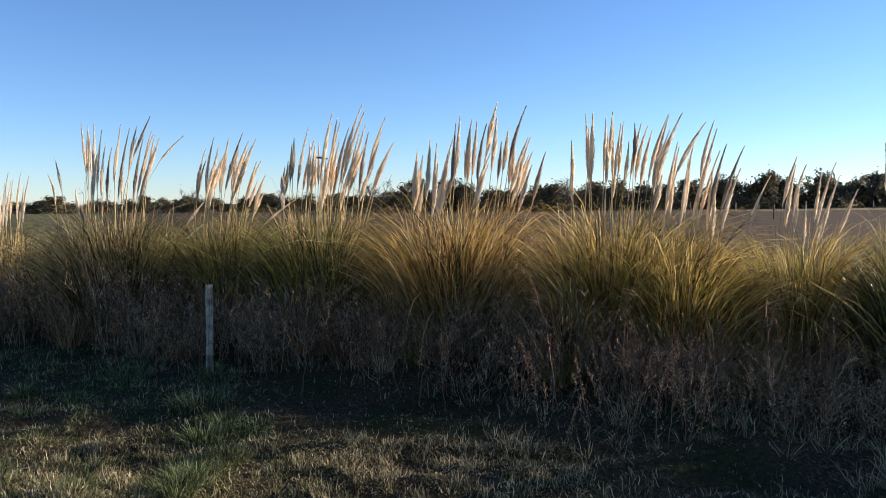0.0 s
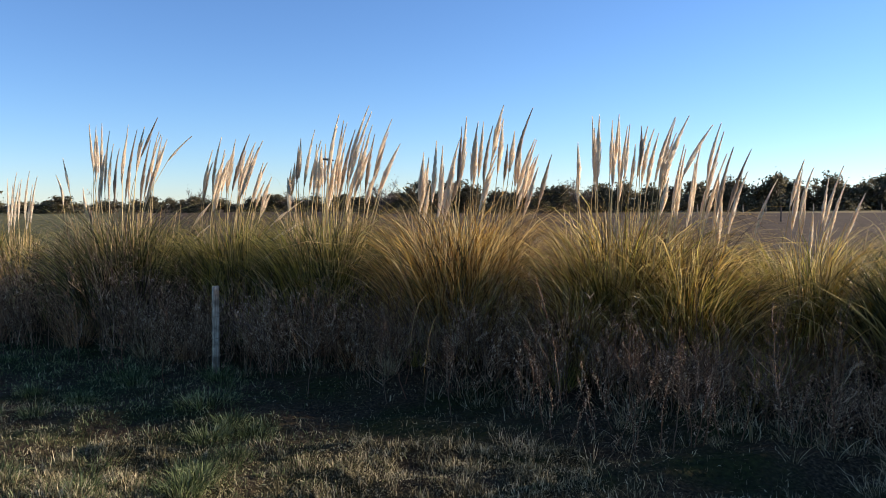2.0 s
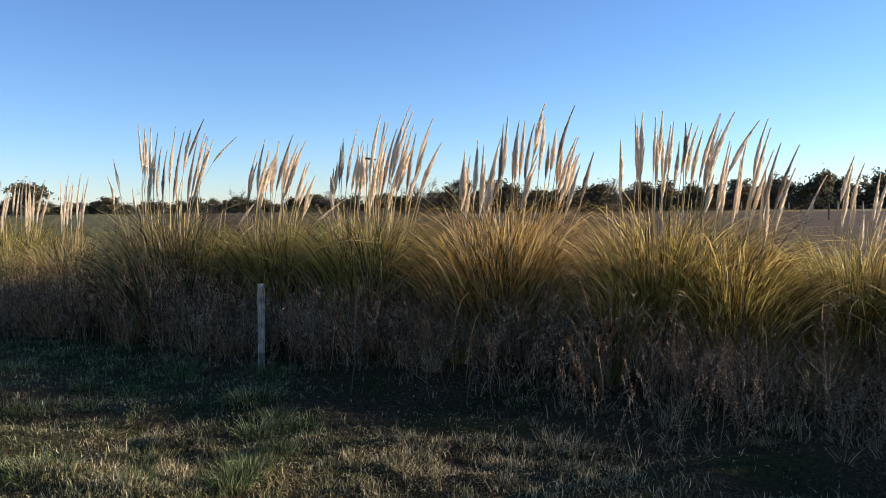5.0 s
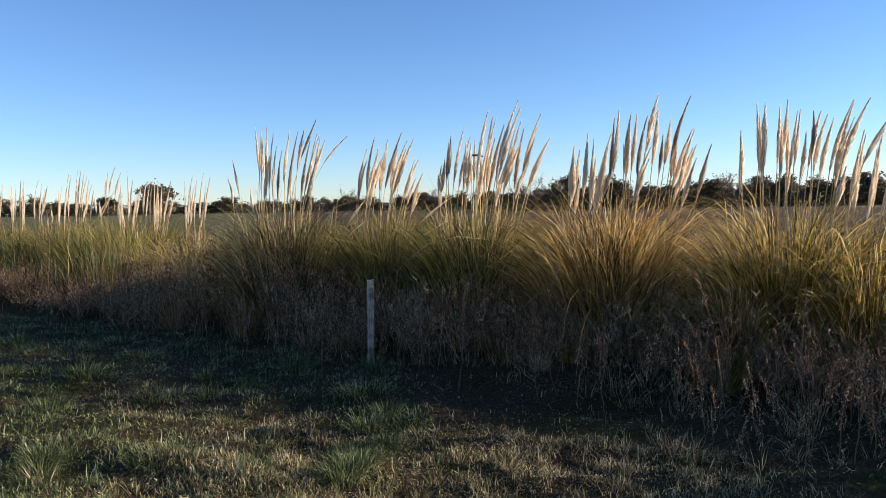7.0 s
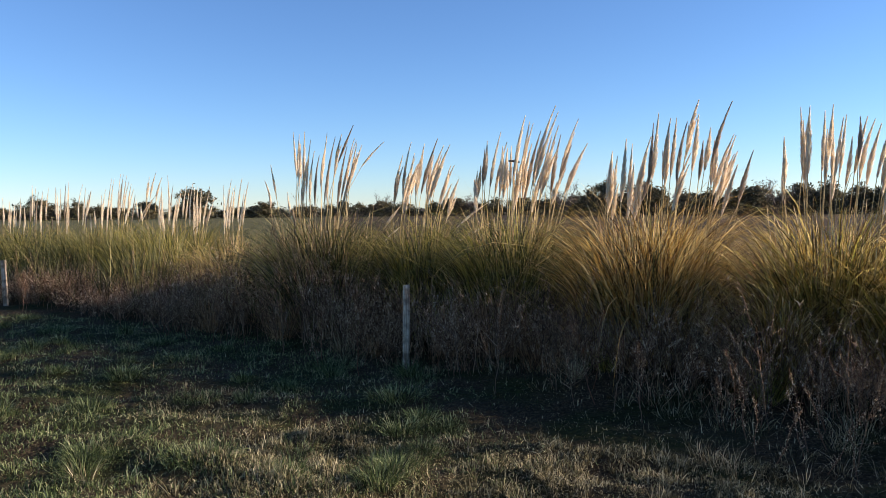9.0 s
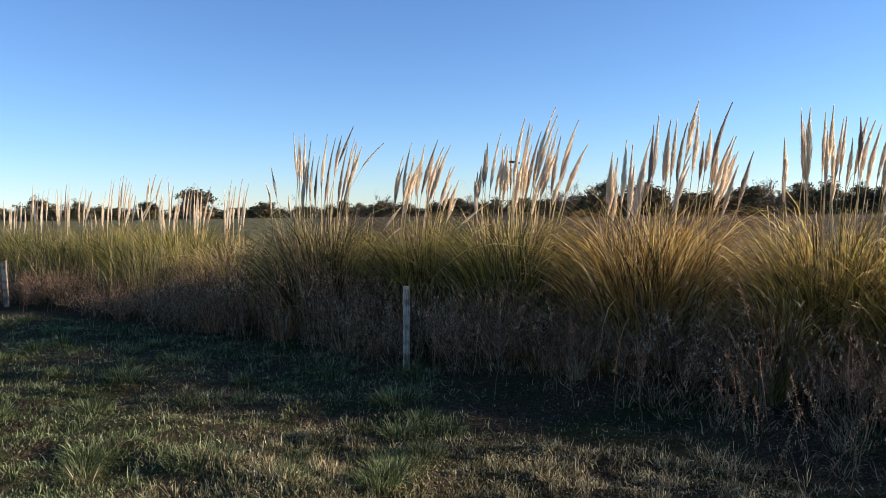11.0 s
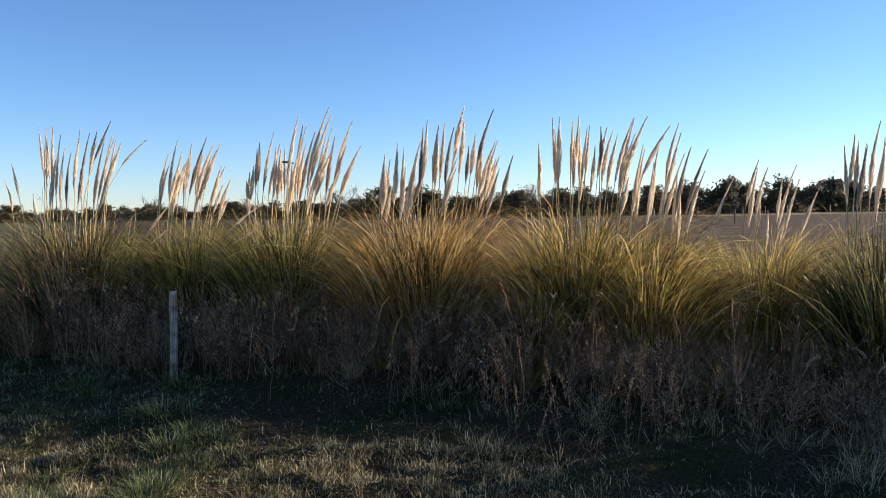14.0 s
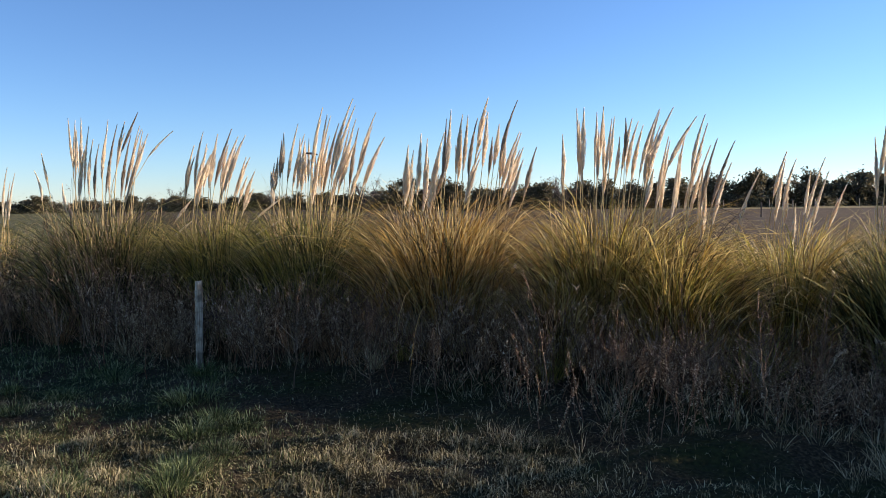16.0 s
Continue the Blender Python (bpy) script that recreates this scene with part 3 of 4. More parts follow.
pampas(-9.06, 13.0, [
    (-0.50, 2.34, -0.56, 1.94), (-0.50, 2.46, -0.66, 1.94), (0.16, 2.34, 0.15, 1.42), (-0.54, 2.00, -0.87, 1.50),
    (-0.18, 2.04, -0.27, 1.36), (0.17, 2.15, 0.07, 1.36), (0.01, 2.10, -0.14, 1.46), (0.56, 2.14, 0.45, 1.53),
    (0.42, 2.21, 0.32, 1.35), (0.50, 2.15, 0.46, 1.23), (0.88, 2.04, 0.82, 1.36), (0.67, 2.15, 0.52, 1.52),
    (1.07, 1.91, 0.92, 1.46), (-0.77, 1.88, -0.74, 1.54), (-0.49, 1.94, -0.48, 1.23)],
    "distant pampas grass clump with many upright plumes", stalks=40, radius=1.1, dome=1.48, dry=650, green=1430, green_mat=LEAF_DARK, dry_mat=LEAF_GREEN, bent=300, extra=0.9, hairs=260, thick=0.052)
pampas(-6.91, 11.6, [
    (-0.15, 2.10, -0.16, 1.28), (-0.13, 2.21, -0.24, 1.47), (0.28, 2.08, 0.21, 1.48), (0.06, 2.23, -0.04, 1.47),
    (0.37, 2.14, 0.24, 1.43), (0.05, 2.02, -0.01, 1.38)],
    "small pampas grass clump with a few pale plumes", stalks=25, radius=0.6, dome=1.2, dry=390, green=1040, green_mat=LEAF_DARK, bent=120, hairs=260, thick=0.052)
snap = Pile()
snap.tubes(np.array([[(-0.057, 0.096, 2.252), (0.010, 0.105, 2.247), (0.077, 0.115, 2.233)]]), np.array([[0.011, 0.016, 0.009]]), 6)
part("snapped_stalk", snap.mesh("snapped_stalk", BARK), heart, "short brown snapped stalk lying across the plumes")
pampas(1.16, 7.03, [], "low rounded golden grass clump without plumes between taller clumps", radius=0.28, dome=1.07, dry=650, green=260, stalks=0, bent=0, skirt=390)
# unseen clumps added past the row's visible end to shade the foreground
SPARE = [(-0.3, 2.5, -0.25, 1.8), (0.0, 2.6, -0.05, 1.9), (0.3, 2.45, 0.2, 1.8), (0.15, 2.3, 0.1, 1.7), (-0.2, 2.3, -0.25, 1.6), (0.4, 2.3, 0.3, 1.6)]
for x, y, tall, full, label in ((6.5, 5.35, 2.0, 2.2, "golden pampas grass clump with buff plumes, added out of view to cast shade"), (6.5, 3.7, 2.0, 2.0, "broad pampas grass clump near the road, unseen shade caster"), (6.6, 1.9, 1.9, 1.0, "golden pampas grass clump beside the verge, unseen shade caster")):
    pampas(x, y, SPARE, label, radius=0.75, dome=tall, dry=int(500 * full), green=int(900 * full), green_mat=LEAF_DARK, stalks=30)

# ---- fence ----
def build_post(x, y, height, size, turn, lean):
    """A squared, weathered timber with worn edges and a sloping top."""
    post = new("fence_post")
    bm = bmesh.new()
    levels = 9
    rings = []
    for k in range(levels):
        z = -0.25 + (height + 0.25) * k / (levels - 1)
        ring = []
        for a, b in ((-1, -0.8), (-0.8, -1), (0.8, -1), (1, -0.8), (1, 0.8), (0.8, 1), (-0.8, 1), (-1, 0.8)):
            wob = 1 + 0.05 * noise.noise((a * 2 + x, b * 2, z * 4))
            ring.append(bm.verts.new((a * size * wob, b * size * wob, z + (0.006 * a if k == levels - 1 else 0))))
        rings.append(ring)
    for p, q in zip(rings, rings[1:]):
        for i in range(8):
            bm.faces.new((p[i], p[(i + 1) % 8], q[(i + 1) % 8], q[i]))
    bm.faces.new(rings[-1])
    bm.faces.new(list(reversed(rings[0])))
    me = bpy.data.meshes.new("timber")
    bm.to_mesh(me)
    bm.free()
    me.materials.append(WOOD)
    part("timber", me, post)
    for z in (height - 0.09, height - 0.30, height - 0.52):
        pile = Pile()
        a = np.linspace(0, 2 * np.pi, 13)
        ring = np.stack([np.cos(a) * size * 1.32, np.sin(a) * size * 1.32, z + 0.006 * np.sin(3 * a)], 1)
        pile.tubes(ring[None], np.full((1, 13), 0.0016), 4)
        part("tie_wire", pile.mesh("tie_wire", WIRE), post, "rusty wire loop round the timber")
    post.matrix_world = pose(x, y, ground_height(x, y), 0, lean, turn)
    return tagged(post, "weathered grey squared wooden fence post in dry weeds", "fence post", "roadside fence posts")


build_post(-2.315, 7.0, 0.885, 0.030, 32, 1.2)
build_post(-11.0, 10.75, 0.84, 0.036, 20, -1.0)


def build_wire(name, points, r, label):
    pts = np.array(points, float)
    s = np.linspace(0, len(pts) - 1, 24)
    fine = np.stack([np.interp(s, np.arange(len(pts)), pts[:, k]) for k in range(3)], 1)
    fine[1:-1] = (fine[:-2] + fine[1:-1] * 2 + fine[2:]) / 4
    pile = Pile()
    pile.tubes(fine[None], np.full((1, len(fine)), r), 4)
    ob = new(name, pile.mesh(name, WIRE))
    return tagged(ob, label, "wire", "loose fence wires")


build_wire("fence_wire", [(-2.28, 6.98, 0.80), (-2.11, 6.9, 0.63), (-1.86, 6.8, 0.46), (-1.6, 6.72, 0.30), (-1.45, 6.66, 0.0)], 0.0026, "loose rusty fence wire sagging from the post into weeds")
build_wire("fence_wire", [(-2.28, 6.97, 0.60), (-2.1, 6.85, 0.52), (-1.9, 6.75, 0.50), (-1.7, 6.6, 0.44), (-1.62, 6.5, 0.0)], 0.0026, "broken rusty fence wire hanging from the post")


# ---- dry weeds along the fence ----
def weed(height, branches, seeds, spread, twig, seed_size=0.006, seed_mat=None, low=0.2):
    """An upright dead weed: a bent stem, ascending side twigs and clusters of small dry seed heads."""
    root = new("dry_weed")
    pile = Pile()
    az = rng.random(1) * 6.28
    stem = arcs(np.zeros((1, 3)), az, np.array([0.05]), np.array([0.05 + 0.35 * rng.random()]), np.array([height]), 8)
    stem += np.concatenate([np.zeros((1, 1, 3)), np.cumsum(rng.normal(0, 0.008, (1, 8, 3)), 1)], 1)
    pile.tubes(stem, np.linspace(0.0045, 0.0018, 9)[None], 4)
    at = low + (0.95 - low) * rng.random(branches)
    base = np.stack([np.interp(at * 8, np.arange(9), stem[0, :, k]) for k in range(3)], 1)
    baz = rng.random(branches) * 6.28
    length = spread * (1.15 - at) * (0.6 + 0.7 * rng.random(branches))
    twigs = arcs(base, baz, 0.9 + 0.4 * rng.random(branches), 0.15 + 0.4 * rng.random(branches), length, 4)
    twigs[:, 1:] += rng.normal(0, 0.006, (branches, 4, 3))
    pile.tubes(twigs, np.linspace(0.0026, 0.0012, 5)[None] * np.ones((branches, 1)), 3)
    part("stalk", pile.mesh("stalk", twig), root, "thin brittle brown branching stalk", kind="stuff")
    pick = rng.integers(0, branches, seeds)
    u = rng.random(seeds) * 4
    centres = np.stack([[np.interp(uu, np.arange(5), twigs[p, :, k]) for k in range(3)] for p, uu in zip(pick, u)])
    top = rng.random(seeds // 3) ** 0.5 * 8
    tops = np.stack([np.interp(np.clip(top, 3, 8), np.arange(9), stem[0, :, k]) for k in range(3)], 1)
    centres = np.concatenate([centres, tops]) + rng.normal(0, 0.006, (seeds + len(top), 3))
    heads = Pile()
    heads.grains(centres, seed_size * (0.6 + 0.9 * rng.random(len(centres))))
    part("seed_head", heads.mesh("seed_head", seed_mat or SEED), root, "pale dry seed heads", kind="stuff")
    return root


def scatter_weeds():
    kinds = [weed(0.95, 16, 60, 0.32, TWIG), weed(0.8, 20, 90, 0.28, TWIG_RED), weed(0.6, 16, 70, 0.2, TWIG, 0.0055),
             weed(0.46, 12, 85, 0.06, TWIG_DARK, 0.0046, SEED_PALE, 0.06), weed(0.85, 24, 50, 0.4, TWIG), weed(0.7, 18, 70, 0.3, TWIG_RED)]
    labels = ["tall grey-brown dead weed with spreading twigs", "reddish-brown dead weed with many seed heads", "grey dead weed with pale seed clusters",
              "short upright dead weed with pale fluffy heads", "wide bushy dead weed with few seeds", "reddish bushy dead weed"]
    for k, l in zip(kinds, labels):
        tagged(k, l, "weed", "dry weeds along the fence")
    placed = [False] * len(kinds)
    spots = []
    for _ in range(190):
        x = -12 + 17.0 * rng.random()
        if x < 3.0:
            spots.append((x, fence_y(x) + rng.uniform(-0.5, 1.3), rng.choice([0, 1, 2, 4, 5])))
    for _ in range(150):
        x = rng.uniform(0.5, 4.2)
        spots.append((x, rng.uniform(4.5 + 0.3 * max(0.0, 1.5 - x), 6.6), rng.choice([2, 3, 3, 3, 3])))
    for _ in range(10):
        x = rng.uniform(-5.5, 0.2)
        spots.append((x, fence_y(x) + rng.uniform(-0.45, 0.1), 3))
    for x, y, k in spots:
        size = rng.uniform(0.7, 1.15) if k != 3 else rng.uniform(0.7, 1.2)
        m = pose(x, y, ground_height(x, y) - 0.01, rng.normal(0, 5), rng.normal(0, 5), rng.uniform(0, 360))
        if not placed[k]:
            ob = kinds[k]
            ob.matrix_basis = m
            placed[k] = True
        else:
            ob = copy_thing(kinds[k], m)
        ob.scale = (size, size, size)


scatter_weeds()


def build_thicket():
    """The tangle of thin dead stems behind the first weeds."""
    n = 7600
    group = rng.integers(0, 420, n)
    x = (-15 + 21.5 * rng.random(420))[group] + rng.normal(0, 0.13, n)
    y = fence_y(x) + 0.1 + (2.0 + 0.08 * np.clip(x + 0.5, 0, 6)) * (rng.random(420) ** 0.9)[group] + rng.normal(0, 0.1, n)
    base = np.stack([x, y, np.array([ground_height(a, b) for a, b in zip(x, y)])], 1)
    h = (0.45 + 0.5 * rng.random(n)) * (0.85 + 0.25 * np.sin(x * 1.7) * np.sin(x * 0.6 + 1))
    h *= np.clip(1.0 - (x - 1.0) / 2.4, 0.28, 1.0) * np.clip(1.0 + (x + 6.8) / 1.5, 0.6, 1.0) * (1.0 + 0.6 * np.exp(-((x + 4.2) / 2.0) ** 2)) * (0.75 + 0.5 * rng.random(420))[group]
    az = rng.random(n) * 6.28
    th0 = np.abs(rng.normal(0, 0.33, n))
    stems = arcs(base, az, th0, th0 + np.abs(rng.normal(0, 0.5, n)), h, 5)
    stems[:, 1:] += np.cumsum(rng.normal(0, 0.016, (n, 5, 3)), 1)
    pile = Pile()
    pile.tubes(stems, np.linspace(0.0030, 0.0013, 6)[None] * np.ones((n, 1)), 3)
    m = n * 6
    which = rng.integers(0, n, m)
    u = 1.2 + 3.7 * rng.random(m)
    i = np.floor(u).astype(int)
    f = (u - i)[:, None]
    start = stems[which, i] * (1 - f) + stems[which, i + 1] * f
    twigs = arcs(start, rng.random(m) * 6.28, 0.3 + 0.9 * rng.random(m), 0.2 + 1.2 * rng.random(m), 0.05 + 0.24 * rng.random(m) ** 2, 2)
    twigs[:, 1:] += rng.normal(0, 0.012, (m, 2, 3))
    pile.tubes(twigs, np.array([[0.0021, 0.0015, 0.0009]]) * np.ones((m, 1)), 3)
    ob = new("weed_thicket", pile.mesh("weed_thicket", TWIG_DARK))
    tagged(ob, "dense tangle of dead grey-brown weed stems under pampas grass", "dry weeds", kind="stuff")
    seeds = Pile()
    pick = rng.integers(0, m, 42000)
    seeds.grains(twigs[pick, 2] + rng.normal(0, 0.008, (42000, 3)), 0.004 + 0.010 * rng.random(42000) ** 2)
    curls = 46000
    pick = rng.integers(0, m, curls)
    th0 = rng.random(curls) * 1.6
    curl = Pile()
    blades(curl, twigs[pick, 1], rng.random(curls) * 6.28, th0, th0 + rng.normal(0, 1.6, curls), 0.02 + 0.05 * rng.random(curls) ** 1.5, 0.004 + 0.006 * rng.random(curls), 4, 1.2, 0.007)
    tagged(new("weed_leaves", curl.mesh("weed_leaves", SEED)), "small curled pale brown dead leaves on the weeds", "dry weeds", kind="stuff")
    ob = new("weed_seeds", seeds.mesh("weed_seeds", SEED_PALE))
    tagged(ob, "tiny pale dry seed heads scattered over the dead weeds", "dry weeds", kind="stuff")


build_thicket()


def build_brush():
    """Thin reddish dry grass that fills the gaps between and behind the pampas clumps."""
    n = 9000
    x = -4.6 + 7.6 * rng.random(n)
    y = fence_y(x) * 0.45 + 0.55 * (8.9 - 0.17 * x) + 0.6 + 1.9 * rng.random(n)
    base = np.stack([x, y, np.zeros(n)], 1)
    h = (0.7 + 0.8 * rng.random(n)) * (0.85 + 0.2 * np.sin(x * 2.1) * np.sin(x * 0.7))
    th0 = np.abs(rng.normal(0, 0.2, n))
    pile = Pile()
    blades(pile, base, rng.random(n) * 6.28, th0, th0 + np.abs(rng.normal(0.5, 0.8, n)), h, 0.004 + 0.005 * rng.random(n), 6, 1.8, 0.014)
    rest = Pile()
    n = 5200
    x = -16 + 11.8 * rng.random(n)
    y = fence_y(x) * 0.6 + 0.4 * (8.9 - 0.17 * x) + 0.5 + 2.2 * rng.random(n)
    h = (0.75 + 0.75 * rng.random(n)) * (0.9 + 0.2 * np.sin(x * 2.1))
    th0 = np.abs(rng.normal(0, 0.25, n))
    blades(rest, np.stack([x, y, np.zeros(n)], 1), rng.random(n) * 6.28, th0, th0 + np.abs(rng.normal(0.6, 0.8, n)), h, 0.005 + 0.006 * rng.random(n), 6, 1.8, 0.018)
    tagged(new("olive_grass_stand", rest.mesh("olive_grass_stand", LEAF_DARK)), "tangled olive-grey grass standing behind the dead weeds", "grass", kind="stuff")
    ob = new("dry_grass_stand", pile.mesh("dry_grass_stand", BRUSH))
    tagged(ob, "thin reddish dry grass standing between the pampas clumps", "dry grass", kind="stuff")


build_brush()


def seed_stalk(x, y, length, az):
    """A bent bleached grass stalk with a feathery seed head at its tip."""
    root = new("seed_stalk")
    root.location = (x, y, ground_height(x, y) - 0.01)
    line = arcs(np.zeros((1, 3)), np.array([az]), np.array([0.1]), np.array([1.5]), np.array([length]), 10, 3.0)
    pile = Pile()
    pile.tubes(line, np.linspace(0.003, 0.0012, 11)[None], 4)
    part("stalk", pile.mesh("stalk", STALK), root)
    u = 7.6 + 2.4 * rng.random(70)
    at = np.stack([np.interp(u, np.arange(11), line[0, :, k]) for k in range(3)], 1) + rng.normal(0, 0.007, (70, 3))
    head = Pile()
    head.grains(at, 0.006 + 0.005 * rng.random(70))
    part("seed_head", head.mesh("seed_head", SEED_PALE), root, "drooping bleached seed head", kind="stuff")
    tagged(root, "single bent bleached grass stalk with drooping seed head", "grass stalk", "seed stalks among the weeds")


seed_stalk(0.02, 6.5, 0.72, 0.3)
seed_stalk(0.16, 6.45, 0.55, 0.2)
seed_stalk(3.3, 4.9, 0.6, 0.4)
seed_stalk(3.55, 5.1, 0.66, 2.6)
seed_stalk(2.9, 5.2, 0.55, 0.1)


# ---- bare dark shrub among the pampas ----
def build_shrub(x, y, height, seed):
    rs = np.random.default_rng(seed)
    pile = Pile()
    todo = [(np.array((0.08 * rs.normal(), 0.08 * rs.normal(), 0.0)), rs.random() * 6.28, 0.15 * rs.random(), height * (0.55 + 0.3 * rs.random()), 0.008, 0) for _ in range(6)]
    while todo:
        b, az, th, length, r, level = todo.pop()
        pts = arcs(b[None], np.array([az]), np.array([th]), np.array([th * 0.8 + 0.15]), np.array([length]), 6)
        pts[0, 1:] += np.cumsum(rs.normal(0, 0.010, (6, 3)), 0)
        pile.tubes(pts, np.linspace(r, r * 0.45, 7)[None], 4)
        if level < 3:
            for _ in range((5, 4, 3)[level]):
                u = 2 + rs.integers(0, 5)
                todo.append((pts[0, u], rs.random() * 6.28, min(1.2, th + 0.35 + 0.5 * rs.random()), length * (0.3 + 0.25 * rs.random()), r * 0.55, level + 1))
    ob = new("bare_shrub", pile.mesh("bare_shrub", SHRUB))
    ob.location = (x, y, ground_height(x, y))
    return tagged(ob, "leafless dark thorny shrub standing against pampas grass", "shrub")


build_shrub(2.22, 6.65, 1.5, 4)
build_shrub(4.15, 6.0, 1.1, 9)


# ---- grass of the verge ----
def lawn():
    def spread(n, dry):
        y = 2.9 + 6.6 * rng.random(n) ** 1.25
        x = (-1.05 * (y + 0.4) - 0.6) + (1.75 * (y + 0.4) + 1.2) * rng.random(n)
        keep = y < fence_y(x) + 0.5 + 0.3 * rng.normal(size=n)
        x, y = x[keep], y[keep]
        g = np.array([noise.noise((a * 0.9, b * 0.9, 3.3)) + 0.5 * noise.noise((a * 2.6, b * 2.6, 8.3)) for a, b in zip(x, y)])
        # blades thinned along the fence: bare dark soil stands in for deep shade
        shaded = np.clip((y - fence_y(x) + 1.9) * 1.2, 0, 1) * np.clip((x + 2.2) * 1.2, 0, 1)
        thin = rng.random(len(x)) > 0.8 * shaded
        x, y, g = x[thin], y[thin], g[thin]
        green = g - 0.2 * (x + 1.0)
        # fewer blades to the right as well, to darken the foreground shade
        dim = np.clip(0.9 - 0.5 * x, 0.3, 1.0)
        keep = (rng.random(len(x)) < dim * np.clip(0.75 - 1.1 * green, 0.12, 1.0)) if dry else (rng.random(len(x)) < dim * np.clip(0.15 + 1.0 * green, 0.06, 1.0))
        return x[keep], y[keep]

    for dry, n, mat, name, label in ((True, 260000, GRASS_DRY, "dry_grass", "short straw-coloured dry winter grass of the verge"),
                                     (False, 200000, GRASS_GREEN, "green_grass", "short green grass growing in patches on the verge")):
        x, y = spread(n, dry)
        if dry:
            # extra straw blades matted over this strip to brighten where sunlight falls
            mx, my = rng.uniform(-2.8, 0.9, 40000), rng.uniform(3.2, 4.7, 40000)
            x, y = np.concatenate([x, mx]), np.concatenate([y, my])
        bx, by = rng.uniform(-7, 6, 30000), 3.1 - 6.6 * rng.random(30000) ** 1.3
        x, y = np.concatenate([x, bx]), np.concatenate([y, by])
        n = len(x)
        z = np.array([ground_height(a, b) for a, b in zip(x, y)])
        lump = np.array([noise.noise((a * 4.5, b * 4.5, 2.2)) + 0.6 * noise.noise((a * 11, b * 11, 7.2)) for a, b in zip(x, y)])
        lump = np.clip(0.75 + 1.8 * lump, 0.25, 2.0)
        th0 = np.abs(rng.normal(0.5, 0.75, n))
        pile = Pile()
        blades(pile, np.stack([x, y, z - 0.004], 1), rng.random(n) * 6.28, th0, th0 + rng.normal(0.9, 1.3, n), (0.022 + 0.045 * rng.random(n) ** 1.5) * lump, 0.003 + 0.004 * rng.random(n), 4, 1.4, 0.004)
        tagged(new(name, pile.mesh(name, mat)), label, "grass", kind="stuff")


lawn()


def tuft(count, radius, reach, mat, droop, kink=0.003):
    r, az = radius * np.sqrt(rng.random(count)), rng.random(count) * 6.28
    th0 = 0.1 + 0.9 * (r / radius) * rng.random(count)
    pile = Pile()
    blades(pile, np.stack([r * np.cos(az), r * np.sin(az), np.zeros(count) - 0.01], 1), az + rng.normal(0, 0.4, count), th0, th0 + droop * rng.random(count), reach * (0.4 + 0.6 * rng.random(count)), 0.0026 + 0.0028 * rng.random(count), 5, 1.6, kink)
    return new("grass_tuft", pile.mesh("grass_tuft", mat))


